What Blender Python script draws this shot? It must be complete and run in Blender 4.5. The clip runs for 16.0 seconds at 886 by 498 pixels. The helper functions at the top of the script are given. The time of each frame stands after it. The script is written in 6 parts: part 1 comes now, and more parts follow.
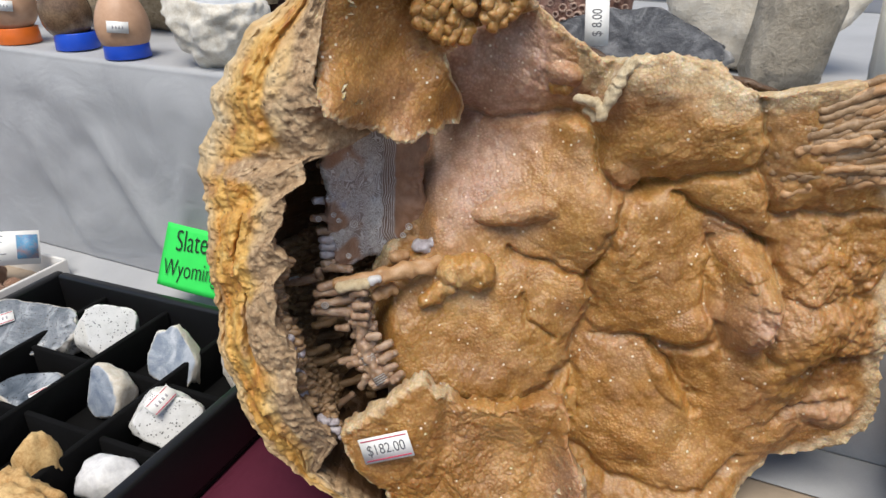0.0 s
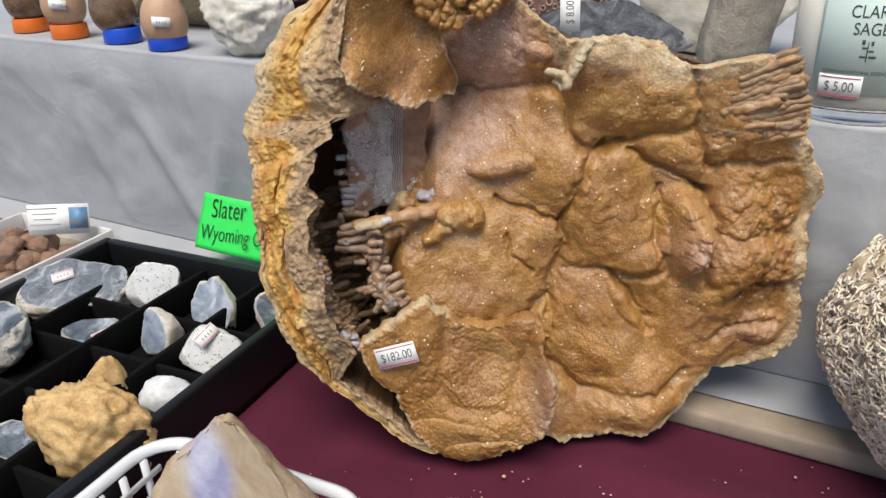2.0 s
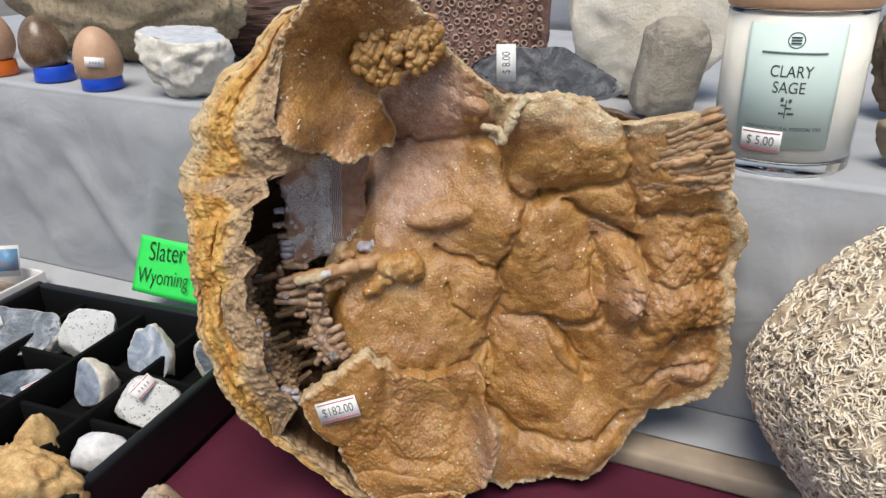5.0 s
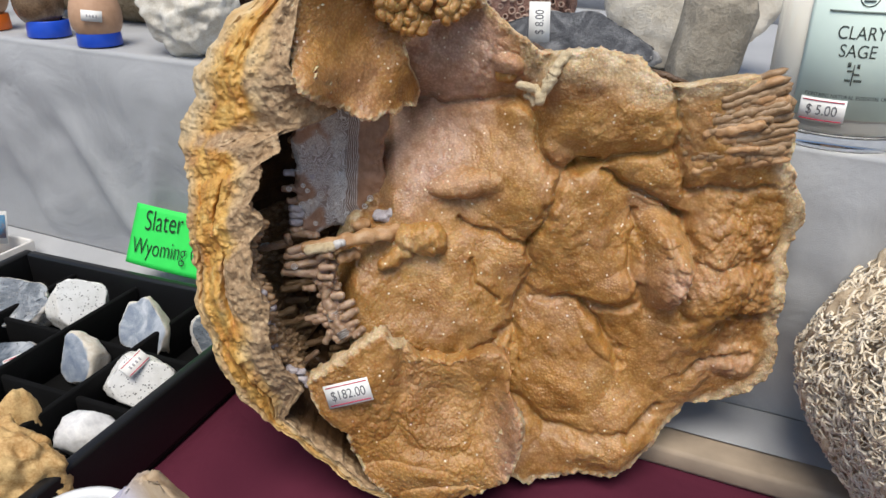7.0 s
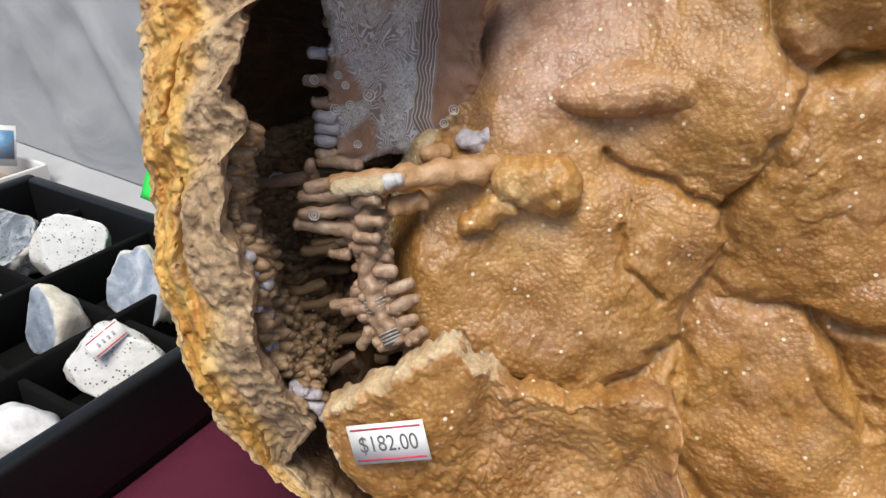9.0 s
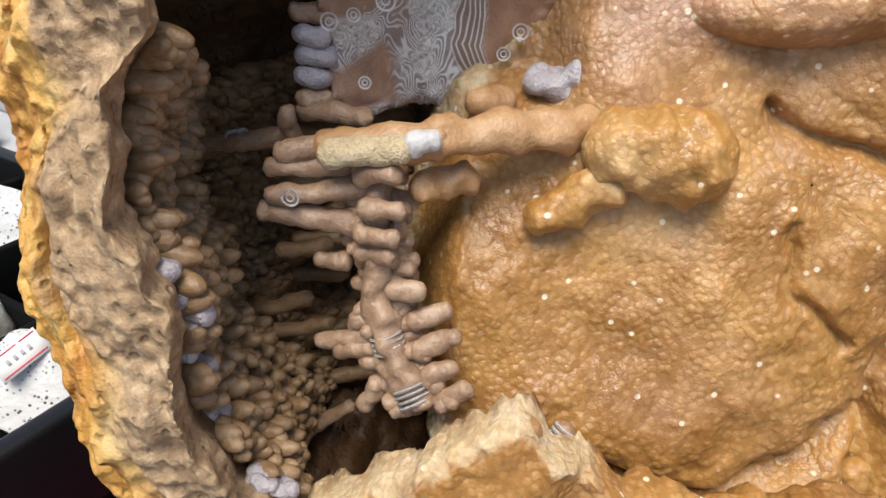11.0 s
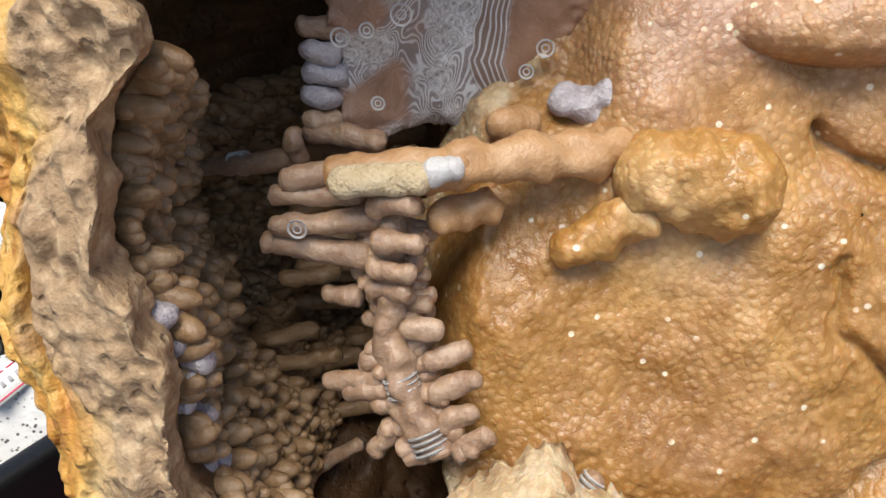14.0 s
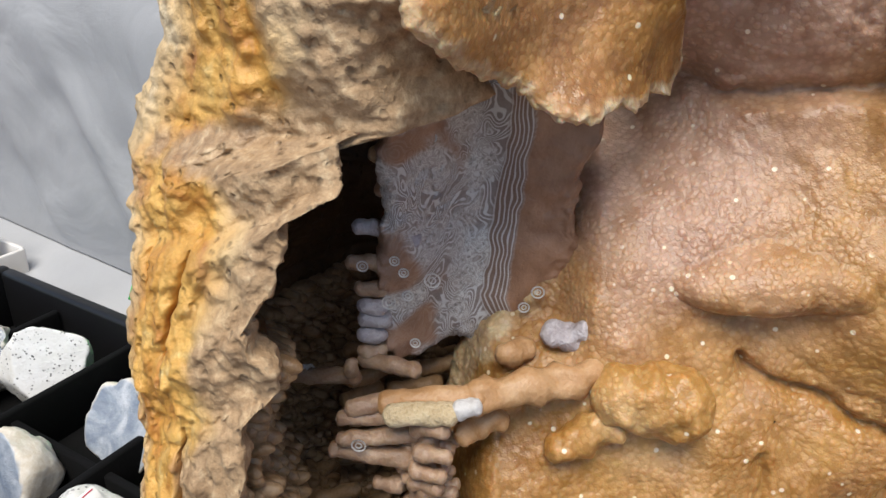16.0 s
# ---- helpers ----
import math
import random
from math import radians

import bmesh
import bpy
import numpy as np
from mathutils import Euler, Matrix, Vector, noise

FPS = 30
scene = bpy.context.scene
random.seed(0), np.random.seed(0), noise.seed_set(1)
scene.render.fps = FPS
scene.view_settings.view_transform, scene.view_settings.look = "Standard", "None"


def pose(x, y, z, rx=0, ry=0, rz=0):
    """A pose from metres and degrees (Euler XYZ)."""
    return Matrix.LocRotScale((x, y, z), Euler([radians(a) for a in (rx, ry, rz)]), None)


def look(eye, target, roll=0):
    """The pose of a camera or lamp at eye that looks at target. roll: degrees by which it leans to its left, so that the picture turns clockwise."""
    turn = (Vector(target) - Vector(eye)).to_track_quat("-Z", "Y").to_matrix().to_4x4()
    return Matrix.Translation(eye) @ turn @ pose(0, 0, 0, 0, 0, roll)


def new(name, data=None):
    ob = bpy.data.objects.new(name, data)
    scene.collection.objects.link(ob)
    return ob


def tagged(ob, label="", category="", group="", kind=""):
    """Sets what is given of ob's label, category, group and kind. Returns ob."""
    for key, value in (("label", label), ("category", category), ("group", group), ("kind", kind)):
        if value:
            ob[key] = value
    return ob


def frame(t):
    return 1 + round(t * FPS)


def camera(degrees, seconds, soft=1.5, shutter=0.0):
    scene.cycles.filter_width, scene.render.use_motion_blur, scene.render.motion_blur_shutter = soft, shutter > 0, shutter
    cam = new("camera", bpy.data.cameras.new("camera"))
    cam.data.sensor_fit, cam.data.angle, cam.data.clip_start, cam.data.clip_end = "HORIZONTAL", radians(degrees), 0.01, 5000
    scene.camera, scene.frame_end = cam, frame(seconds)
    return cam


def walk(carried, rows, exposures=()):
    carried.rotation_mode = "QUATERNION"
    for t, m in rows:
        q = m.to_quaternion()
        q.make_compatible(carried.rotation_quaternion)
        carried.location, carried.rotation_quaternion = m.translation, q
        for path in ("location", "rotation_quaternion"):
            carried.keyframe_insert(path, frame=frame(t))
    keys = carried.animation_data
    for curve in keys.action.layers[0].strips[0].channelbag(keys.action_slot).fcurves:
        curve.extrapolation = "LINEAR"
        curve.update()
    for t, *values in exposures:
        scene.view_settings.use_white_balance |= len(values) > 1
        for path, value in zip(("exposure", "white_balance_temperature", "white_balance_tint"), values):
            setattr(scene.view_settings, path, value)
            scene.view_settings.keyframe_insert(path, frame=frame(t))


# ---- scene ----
cam = camera(63.7, 16.0)
METRES, EYE, TILT, LEAN, TURN = 0.51, 0.29, -25.0, 1.5, 0.0
ROWS = [
    (0.0, 0.0, 0.0, 0.0, 0.0, 0.0, -0.0),
    (0.5, 0.0203, -0.0476, -0.0131, 0.26, -0.13, 0.15),
    (1.0, 0.0165, -0.1137, -0.0356, 0.38, -0.05, 0.24),
    (1.5, 0.0096, -0.1455, -0.0533, 0.53, -0.0, 0.27),
    (2.0, 0.0103, -0.1491, -0.0581, 0.66, -0.03, 0.29),
    (2.5, 0.0061, -0.1566, -0.0555, 0.61, 0.08, 0.28),
    (3.0, -0.0033, -0.1513, -0.0491, 0.26, 0.23, 0.21),
    (3.5, -0.0049, -0.1391, -0.0564, -0.56, 0.41, 0.37),
    (4.0, 0.0038, -0.1399, -0.0348, -1.68, 0.88, 0.99),
    (4.5, 0.0128, -0.138, -0.0263, -2.7, 1.19, 1.56),
    (5.0, 0.0214, -0.1545, -0.0181, -3.37, 1.15, 1.18),
    (7.5, -0.0049, -0.0175, -0.0421, -3.0, 0.01, -1.54),
    (8.0, -0.0003, 0.0728, -0.0406, -0.02, -0.73, -3.0),
    (8.5, 0.0075, 0.1541, -0.0418, 2.42, -1.53, -4.16),
    (9.0, -0.0035, 0.2315, -0.0457, 3.85, -2.5, -4.87),
    (9.5, -0.0138, 0.2903, -0.0461, 4.39, -3.4, -5.43),
    (12.0, -0.0398, 0.4181, -0.0404, 3.97, -4.52, -6.4),
    (12.5, -0.0373, 0.419, -0.0377, 3.93, -4.58, -6.16),
    (13.0, -0.0409, 0.4191, -0.0399, 3.9, -4.62, -6.13),
    (13.5, -0.0442, 0.4221, -0.043, 3.87, -4.61, -6.19),
    (14.0, -0.0447, 0.415, -0.036, 3.97, -3.97, -6.25),
    (14.5, -0.0461, 0.3918, -0.015, 3.99, -2.68, -6.27),
    (15.0, -0.0381, 0.3702, 0.0101, 3.96, -1.55, -6.12),
    (15.5, -0.0575, 0.3464, 0.0318, 3.53, -0.79, -5.84),
    (16.0, -0.061, 0.3326, 0.0397, 3.11, -0.38, -5.6),
]
walk(cam, [(t, pose(0, 0, EYE, TILT, LEAN, TURN) @ pose(METRES * x, METRES * y, METRES * z, 90 + pitch, roll, yaw)) for t, x, y, z, yaw, pitch, roll in ROWS],
     exposures=((0.0, -0.03), (5.0, -0.09), (7.5, -0.04), (9.0, 0.1), (12.0, 0.32), (13.5, 0.32), (14.5, 0.25), (16.0, 0.12)))

# ---- light: bright overcast market daylight under an open canopy ----
world = bpy.data.worlds.new("overcast_sky")
scene.world = world
world.use_nodes = True
wn = world.node_tree
sky = wn.nodes.new("ShaderNodeTexSky")
sky.sky_type, sky.sun_disc = "NISHITA", False
sky.sun_elevation, sky.sun_rotation = radians(62), radians(192)
wn.links.new(sky.outputs["Color"], wn.nodes["Background"].inputs["Color"])
wn.nodes["Background"].inputs["Strength"].default_value = 0.14
sun_data = bpy.data.lights.new("sun", "SUN")
sun_data.energy, sun_data.angle, sun_data.color = 4.15, radians(34), (1.0, 0.94, 0.84)
sun = new("sun", sun_data)
sun.matrix_world = look((-0.35, -1.35, 3.35), (0, 0.3, 0))

TABLE = -0.005
SHELF = 0.190
SHELF_YAW = -27.5
E1 = Vector((math.cos(radians(SHELF_YAW)), math.sin(radians(SHELF_YAW)), 0))
E2 = Vector((-E1.y, E1.x, 0))
EDGE = Vector((0.012, 0.406, 0))      # a point of the shelf's front edge


def on_shelf(a, b, z=SHELF):
    """a metres along the shelf's edge, b metres behind it."""
    return EDGE + E1 * a + E2 * b + Vector((0, 0, z - 0.026 * a * z / SHELF))


def shelf_height(x, y):
    return SHELF - 0.026 * (Vector((x, y, 0)) - EDGE).dot(E1)


# ---- numeric noise ----
def lattice(ix, iy, iz, seed):
    h = (ix * 374761393 + iy * 668265263 + iz * 2147483647 + seed * 1274126177) & 0xFFFFFFFF
    h = ((h ^ (h >> 13)) * 1274126177) & 0xFFFFFFFF
    h = ((h ^ (h >> 16)) * 2246822519) & 0xFFFFFFFF
    return ((h ^ (h >> 15)) & 0xFFFFFF) / float(0xFFFFFF)


def vnoise(p, scale, seed=0):
    """Smooth value noise in -1..1 for an n x 3 array."""
    q = np.asarray(p, float) * scale
    i = np.floor(q).astype(np.int64)
    f = q - i
    f = f * f * (3 - 2 * f)
    out = np.zeros(len(q))
    for dx in (0, 1):
        for dy in (0, 1):
            for dz in (0, 1):
                w = (f[:, 0] if dx else 1 - f[:, 0]) * (f[:, 1] if dy else 1 - f[:, 1]) * (f[:, 2] if dz else 1 - f[:, 2])
                out += w * lattice(i[:, 0] + dx, i[:, 1] + dy, i[:, 2] + dz, seed)
    return out * 2 - 1


def fbm(p, scale, octaves=4, seed=0):
    total, amp = np.zeros(len(p)), 1.0
    for k in range(octaves):
        total += amp * vnoise(p, scale * 2 ** k, seed + 17 * k)
        amp *= 0.5
    return total


def worley(p, scale, seed=0):
    """Distance to the nearest of scattered points, in cells, for an n x 3 array."""
    q = np.asarray(p, float) * scale
    i = np.floor(q).astype(np.int64)
    best = np.full(len(q), 9.0)
    for dx in (-1, 0, 1):
        for dy in (-1, 0, 1):
            for dz in (-1, 0, 1):
                c = i + np.array((dx, dy, dz))
                d = np.zeros(len(q))
                for k in range(3):
                    d += (c[:, k] + lattice(c[:, 0], c[:, 1], c[:, 2], seed + 31 * k) - q[:, k]) ** 2
                best = np.minimum(best, d)
    return np.sqrt(best)


def smooth(a, b, x):
    t = np.clip((x - a) / (b - a), 0, 1)
    return t * t * (3 - 2 * t)


# ---- mesh helpers ----
def mesh_object(name, verts, faces, material, parent=None, label="", tint=None, flat=False):
    me = bpy.data.meshes.new(name)
    me.from_pydata([tuple(map(float, v)) for v in verts], [], [tuple(map(int, f)) for f in faces])
    me.materials.append(material)
    if not flat:
        me.polygons.foreach_set("use_smooth", np.ones(len(me.polygons), bool))
    if tint is not None:
        layer = me.color_attributes.new("tint", "FLOAT_COLOR", "POINT")
        rgba = np.ones((len(verts), 4), np.float32)
        rgba[:, :3] = tint
        layer.data.foreach_set("color", rgba.ravel())
    me.update()
    ob = new(name, me)
    if parent is not None:
        ob.parent = parent
        ob.matrix_parent_inverse = parent.matrix_basis.inverted()
    if label:
        ob["label"] = label
    return ob


def part(name, bm, material, parent, label="", flat=False):
    """Links a bmesh as one mesh object under a thing or a part."""
    me = bpy.data.meshes.new(name)
    bm.normal_update()
    bm.to_mesh(me)
    bm.free()
    me.materials.append(material)
    if not flat:
        me.polygons.foreach_set("use_smooth", np.ones(len(me.polygons), bool))
    ob = new(name, me)
    if parent is not None:
        ob.parent = parent
        ob.matrix_parent_inverse = parent.matrix_basis.inverted()
    if label:
        ob["label"] = label
    return ob


def empty(name, m):
    ob = new(name)
    ob.matrix_basis = m
    ob.empty_display_size = 0.02
    return ob


def box_bm(cx, cy, cz, sx, sy, sz, bevel=0.0, segments=2, m=None):
    bm = bmesh.new()
    bmesh.ops.create_cube(bm, size=1, matrix=Matrix.Translation((cx, cy, cz)) @ Matrix.Diagonal((sx, sy, sz, 1)))
    if bevel:
        bmesh.ops.bevel(bm, geom=bm.edges[:], offset=bevel, segments=segments, affect="EDGES", profile=0.5)
    if m is not None:
        bmesh.ops.transform(bm, matrix=m, verts=bm.verts)
    return bm


def lathe_bm(profile, segments=48, m=None):
    """A turned body from (radius, height) pairs."""
    bm = bmesh.new()
    rings = []
    for r, z in profile:
        if r < 1e-6:
            rings.append([bm.verts.new((0, 0, z))])
        else:
            rings.append([bm.verts.new((r * math.cos(k * math.tau / segments), r * math.sin(k * math.tau / segments), z)) for k in range(segments)])
    for a, b in zip(rings, rings[1:]):
        for k in range(segments):
            j = (k + 1) % segments
            if len(a) == 1 and len(b) > 1:
                bm.faces.new((a[0], b[j], b[k]))
            elif len(b) == 1 and len(a) > 1:
                bm.faces.new((a[k], a[j], b[0]))
            elif len(a) > 1:
                bm.faces.new((a[k], a[j], b[j], b[k]))
    bmesh.ops.recalc_face_normals(bm, faces=bm.faces)
    if m is not None:
        bmesh.ops.transform(bm, matrix=m, verts=bm.verts)
    return bm


def grid_faces(nu, nv, wrap_u=False):
    """Faces of an array of vertices laid out as v-major rows of nu."""
    u = np.arange(nu if wrap_u else nu - 1)
    v = np.arange(nv - 1)
    uu, vv = np.meshgrid(u, v)
    a = (vv * nu + uu).ravel()
    b = (vv * nu + (uu + 1) % nu).ravel()
    return np.stack([a, b, b + nu, a + nu], 1)


SPHERE = {}


def ico(sub):
    if sub not in SPHERE:
        bm = bmesh.new()
        bmesh.ops.create_icosphere(bm, subdivisions=sub, radius=1)
        SPHERE[sub] = (np.array([v.co[:] for v in bm.verts]), np.array([[v.index for v in f.verts] for f in bm.faces]))
        bm.free()
    return SPHERE[sub]


# ---- materials ----
def graph(name):
    m = bpy.data.materials.new(name)
    m.use_nodes = True
    nt = m.node_tree
    return m, nt, nt.nodes["Principled BSDF"]


def node(nt, kind, **values):
    n = nt.nodes.new(kind)
    for key, value in values.items():
        if key in n.inputs:
            n.inputs[key].default_value = value
    return n


def coords(nt, scale=1.0, offset=(0, 0, 0), stretch=(1, 1, 1)):
    tc = nt.nodes.new("ShaderNodeTexCoord")
    mp = nt.nodes.new("ShaderNodeMapping")
    mp.inputs["Scale"].default_value = [scale * s for s in stretch]
    mp.inputs["Location"].default_value = offset
    nt.links.new(tc.outputs["Object"], mp.inputs["Vector"])
    return mp.outputs["Vector"]


def ntex(nt, vec, scale, detail=4, rough=0.55, distortion=0.0):
    n = node(nt, "ShaderNodeTexNoise", Scale=scale, Detail=detail, Roughness=rough, Distortion=distortion)
    nt.links.new(vec, n.inputs["Vector"])
    return n.outputs["Fac"]


def vtex(nt, vec, scale, feature="F1", rnd=1.0):
    n = node(nt, "ShaderNodeTexVoronoi", Scale=scale, Randomness=rnd)
    n.feature = feature
    nt.links.new(vec, n.inputs["Vector"])
    return n.outputs["Distance"]


def ramp(nt, fac, *stops):
    n = nt.nodes.new("ShaderNodeValToRGB")
    e = n.color_ramp.elements
    while len(e) < len(stops):
        e.new(0.5)
    for el, (pos, col) in zip(e, stops):
        el.position = pos
        el.color = (*col, 1) if len(col) == 3 else (col[0], col[0], col[0], 1)
    nt.links.new(fac, n.inputs["Fac"])
    return n.outputs["Color"]


def mix(nt, fac, a, b, blend="MIX"):
    n = nt.nodes.new("ShaderNodeMix")
    n.data_type, n.blend_type = "RGBA", blend
    for idx, value in ((0, fac), (6, a), (7, b)):
        if isinstance(value, (int, float)):
            n.inputs[idx].default_value = value
        elif isinstance(value, tuple):
            n.inputs[idx].default_value = (*value, 1)
        else:
            nt.links.new(value, n.inputs[idx])
    return n.outputs[2]


def bump(nt, bsdf, height, strength, distance, before=None):
    n = node(nt, "ShaderNodeBump", Distance=distance)
    if isinstance(strength, float):
        n.inputs["Strength"].default_value = strength
    else:
        nt.links.new(strength, n.inputs["Strength"])
    nt.links.new(height, n.inputs["Height"])
    if before is not None:
        nt.links.new(before, n.inputs["Normal"])
    nt.links.new(n.outputs["Normal"], bsdf.inputs["Normal"])
    return n.outputs["Normal"]


def tint_parts(nt):
    at = nt.nodes.new("ShaderNodeAttribute")
    at.attribute_name = "tint"
    sep = nt.nodes.new("ShaderNodeSeparateColor")
    nt.links.new(at.outputs["Color"], sep.inputs["Color"])
    return sep.outputs["Red"], sep.outputs["Green"], sep.outputs["Blue"]


def stone_material(name, low, mid, high, scale=60, rough=0.75, bump_size=0.0008, spots=None, spot_scale=250, seed=0.0, subsurface=0.0):
    """Mottled stone in three colours, with optional dark or light specks."""
    m, nt, p = graph(name)
    v = coords(nt, 1, (seed, seed * 1.7, seed * 0.6))
    a = ntex(nt, v, scale, 6, 0.62)
    fine = ntex(nt, v, scale * 9, 4, 0.6)
    c = ramp(nt, a, (0.3, low), (0.5, mid), (0.72, high))
    c = mix(nt, 0.35, c, ramp(nt, fine, (0.3, low), (0.7, high)))
    if spots:
        s = ramp(nt, vtex(nt, v, spot_scale), (0.16, (1,)), (0.3, (0,)))
        s = mix(nt, 1.0, s, ramp(nt, ntex(nt, v, scale * 1.5, 3), (0.42, (0,)), (0.6, (1,))), "MULTIPLY")
        c = mix(nt, s, c, spots)
    nt.links.new(c, p.inputs["Base Color"])
    p.inputs["Roughness"].default_value = rough
    if subsurface:
        p.inputs["Subsurface Weight"].default_value = subsurface
        p.inputs["Subsurface Radius"].default_value = (0.006, 0.004, 0.002)
    b1 = bump(nt, p, a, 0.9, bump_size * 4)
    bump(nt, p, fine, 0.9, bump_size * 1.4, b1)
    return m


def cloth_material(name, a, b, weave=900, rough=0.9, sheen=0.2, wrinkle=14):
    m, nt, p = graph(name)
    v = coords(nt)
    big = ntex(nt, v, wrinkle, 4, 0.55, 0.6)
    fine = ntex(nt, v, weave, 3, 0.6)
    c = mix(nt, 0.3, ramp(nt, big, (0.35, a), (0.65, b)), ramp(nt, fine, (0.35, a), (0.65, b)))
    nt.links.new(c, p.inputs["Base Color"])
    p.inputs["Roughness"].default_value = rough
    p.inputs["Sheen Weight"].default_value = sheen
    p.inputs["Specular IOR Level"].default_value = 0.15
    b1 = bump(nt, p, big, 0.35, 0.01)
    bump(nt, p, fine, 0.4, 0.0004, b1)
    return m


def plain_material(name, colour, rough=0.5, metal=0.0, grain=300, amount=0.1, bump_size=0.0002, transmission=0.0, ior=1.45):
    m, nt, p = graph(name)
    v = coords(nt)
    f = ntex(nt, v, grain, 4)
    dark = tuple(c * (1 - amount * 2) for c in colour)
    nt.links.new(ramp(nt, f, (0.3, dark), (0.7, colour)), p.inputs["Base Color"])
    p.inputs["Roughness"].default_value = rough
    p.inputs["Metallic"].default_value = metal
    p.inputs["Transmission Weight"].default_value = transmission
    p.inputs["IOR"].default_value = ior
    if bump_size:
        bump(nt, p, f, 0.4, bump_size)
    return m


def geode_material():
    """Waxy tan chalcedony: red of tint = chalky crust, green = pinkish grey, blue = deep amber."""
    m, nt, p = graph("chalcedony")
    v = coords(nt)
    crust, pink, amber = tint_parts(nt)
    big = ntex(nt, v, 22, 5, 0.6, 0.4)
    mid = ntex(nt, v, 110, 5, 0.6)
    fine = ntex(nt, v, 700, 3, 0.6)
    tan = ramp(nt, big, (0.28, (0.14, 0.055, 0.014)), (0.42, (0.29, 0.14, 0.030)), (0.56, (0.43, 0.236, 0.062)), (0.74, (0.59, 0.40, 0.19)))
    tan = mix(nt, 0.35, tan, ramp(nt, mid, (0.32, (0.27, 0.11, 0.022)), (0.68, (0.55, 0.31, 0.12))))
    pinks = ramp(nt, mid, (0.3, (0.33, 0.18, 0.115)), (0.7, (0.50, 0.33, 0.25)))
    c = mix(nt, pink, tan, pinks)
    ambers = ramp(nt, mid, (0.3, (0.19, 0.075, 0.012)), (0.7, (0.44, 0.21, 0.04)))
    c = mix(nt, amber, c, ambers)
    chalk = ramp(nt, mid, (0.28, (0.30, 0.19, 0.10)), (0.5, (0.52, 0.38, 0.22)), (0.72, (0.66, 0.56, 0.40)))
    c = mix(nt, crust, c, chalk)
    # pale tops of the rounded grains
    dome = ramp(nt, vtex(nt, v, 640), (0.0, (1,)), (0.28, (0.75,)), (0.6, (0,)))
    c = mix(nt, mix(nt, 1.0, dome, (0.2, 0.2, 0.2), "MULTIPLY"), c, mix(nt, 0.5, c, (0.70, 0.50, 0.28)))
    # slightly darker between the grains
    c = mix(nt, 1.0, c, ramp(nt, dome, (0.0, (0.86, 0.84, 0.80)), (0.45, (1.0, 1.0, 1.0))), "MULTIPLY")
    # scattered pale specks
    speck = ramp(nt, vtex(nt, v, 200), (0.10, (1,)), (0.14, (0,)))
    gate = ramp(nt, ntex(nt, v, 60, 2), (0.46, (0,)), (0.52, (1,)))
    speck = mix(nt, 1.0, speck, gate, "MULTIPLY")
    c = mix(nt, speck, c, (0.72, 0.62, 0.47))
    nt.links.new(c, p.inputs["Base Color"])
    r = mix(nt, crust, ramp(nt, mid, (0.3, (0.30,)), (0.7, (0.54,))), (0.85, 0.85, 0.85))
    nt.links.new(r, p.inputs["Roughness"])
    p.inputs["Subsurface Weight"].default_value = 0.5
    p.inputs["Subsurface Radius"].default_value = (0.004, 0.002, 0.001)
    p.inputs["Subsurface Scale"].default_value = 1.0
    gate2 = ramp(nt, ntex(nt, v, 38, 3), (0.36, (0.22,)), (0.6, (0.75,)))
    b0 = bump(nt, p, dome, gate2, 0.0003)
    b1 = bump(nt, p, ramp(nt, vtex(nt, v, 1700), (0.0, (1,)), (0.25, (0.7,)), (0.55, (0,))), 0.25, 0.0003, b0)
    b2 = bump(nt, p, mid, 0.22, 0.0014, b1)
    bump(nt, p, fine, mix(nt, crust, (0.2, 0.2, 0.2), (1.0, 1.0, 1.0)), 0.0006, b2)
    return m


def shell_material():
    """Rough yellow-buff outer crust: red = ochre stain, green = grey matrix, blue = inner wall, its brown darkened for
    shade.
    """
    m, nt, p = graph("buff_crust")
    v = coords(nt)
    ochre, grey, inner = tint_parts(nt)
    big = ntex(nt, v, 45, 6, 0.65, 0.5)
    fine = ntex(nt, v, 380, 5, 0.65)
    c = ramp(nt, big, (0.28, (0.37, 0.235, 0.11)), (0.5, (0.56, 0.405, 0.22)), (0.72, (0.71, 0.59, 0.40)))
    c = mix(nt, ochre, c, ramp(nt, ntex(nt, v, 90, 5, 0.6, 0.6), (0.3, (0.36, 0.13, 0.03)), (0.45, (0.50, 0.25, 0.05)), (0.6, (0.62, 0.37, 0.10)), (0.75, (0.66, 0.50, 0.22))))
    c = mix(nt, grey, c, ramp(nt, fine, (0.3, (0.20, 0.12, 0.06)), (0.55, (0.38, 0.255, 0.145)), (0.75, (0.60, 0.46, 0.29))))
    # brown inner wall, kept very dark to stand for shade in the hollow
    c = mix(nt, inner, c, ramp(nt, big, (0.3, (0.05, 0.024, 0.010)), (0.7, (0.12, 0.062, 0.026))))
    pits = ramp(nt, vtex(nt, v, 260), (0.10, (0.6,)), (0.24, (1.0,)))
    pit_gate = ramp(nt, ntex(nt, v, 70, 3), (0.45, (1,)), (0.6, (0,)))
    c = mix(nt, 1.0, c, mix(nt, pit_gate, pits, (1.0, 1.0, 1.0)), "MULTIPLY")
    nt.links.new(c, p.inputs["Base Color"])
    nt.links.new(mix(nt, inner, mix(nt, ochre, (0.85, 0.85, 0.85), (0.5, 0.5, 0.5)), (0.42, 0.42, 0.42)), p.inputs["Roughness"])
    b1 = bump(nt, p, pits, 0.8, 0.0016)
    b2 = bump(nt, p, ntex(nt, v, 130, 5, 0.6), 0.7, 0.0022, b1)
    bump(nt, p, fine, 0.7, 0.0009, b2)
    return m


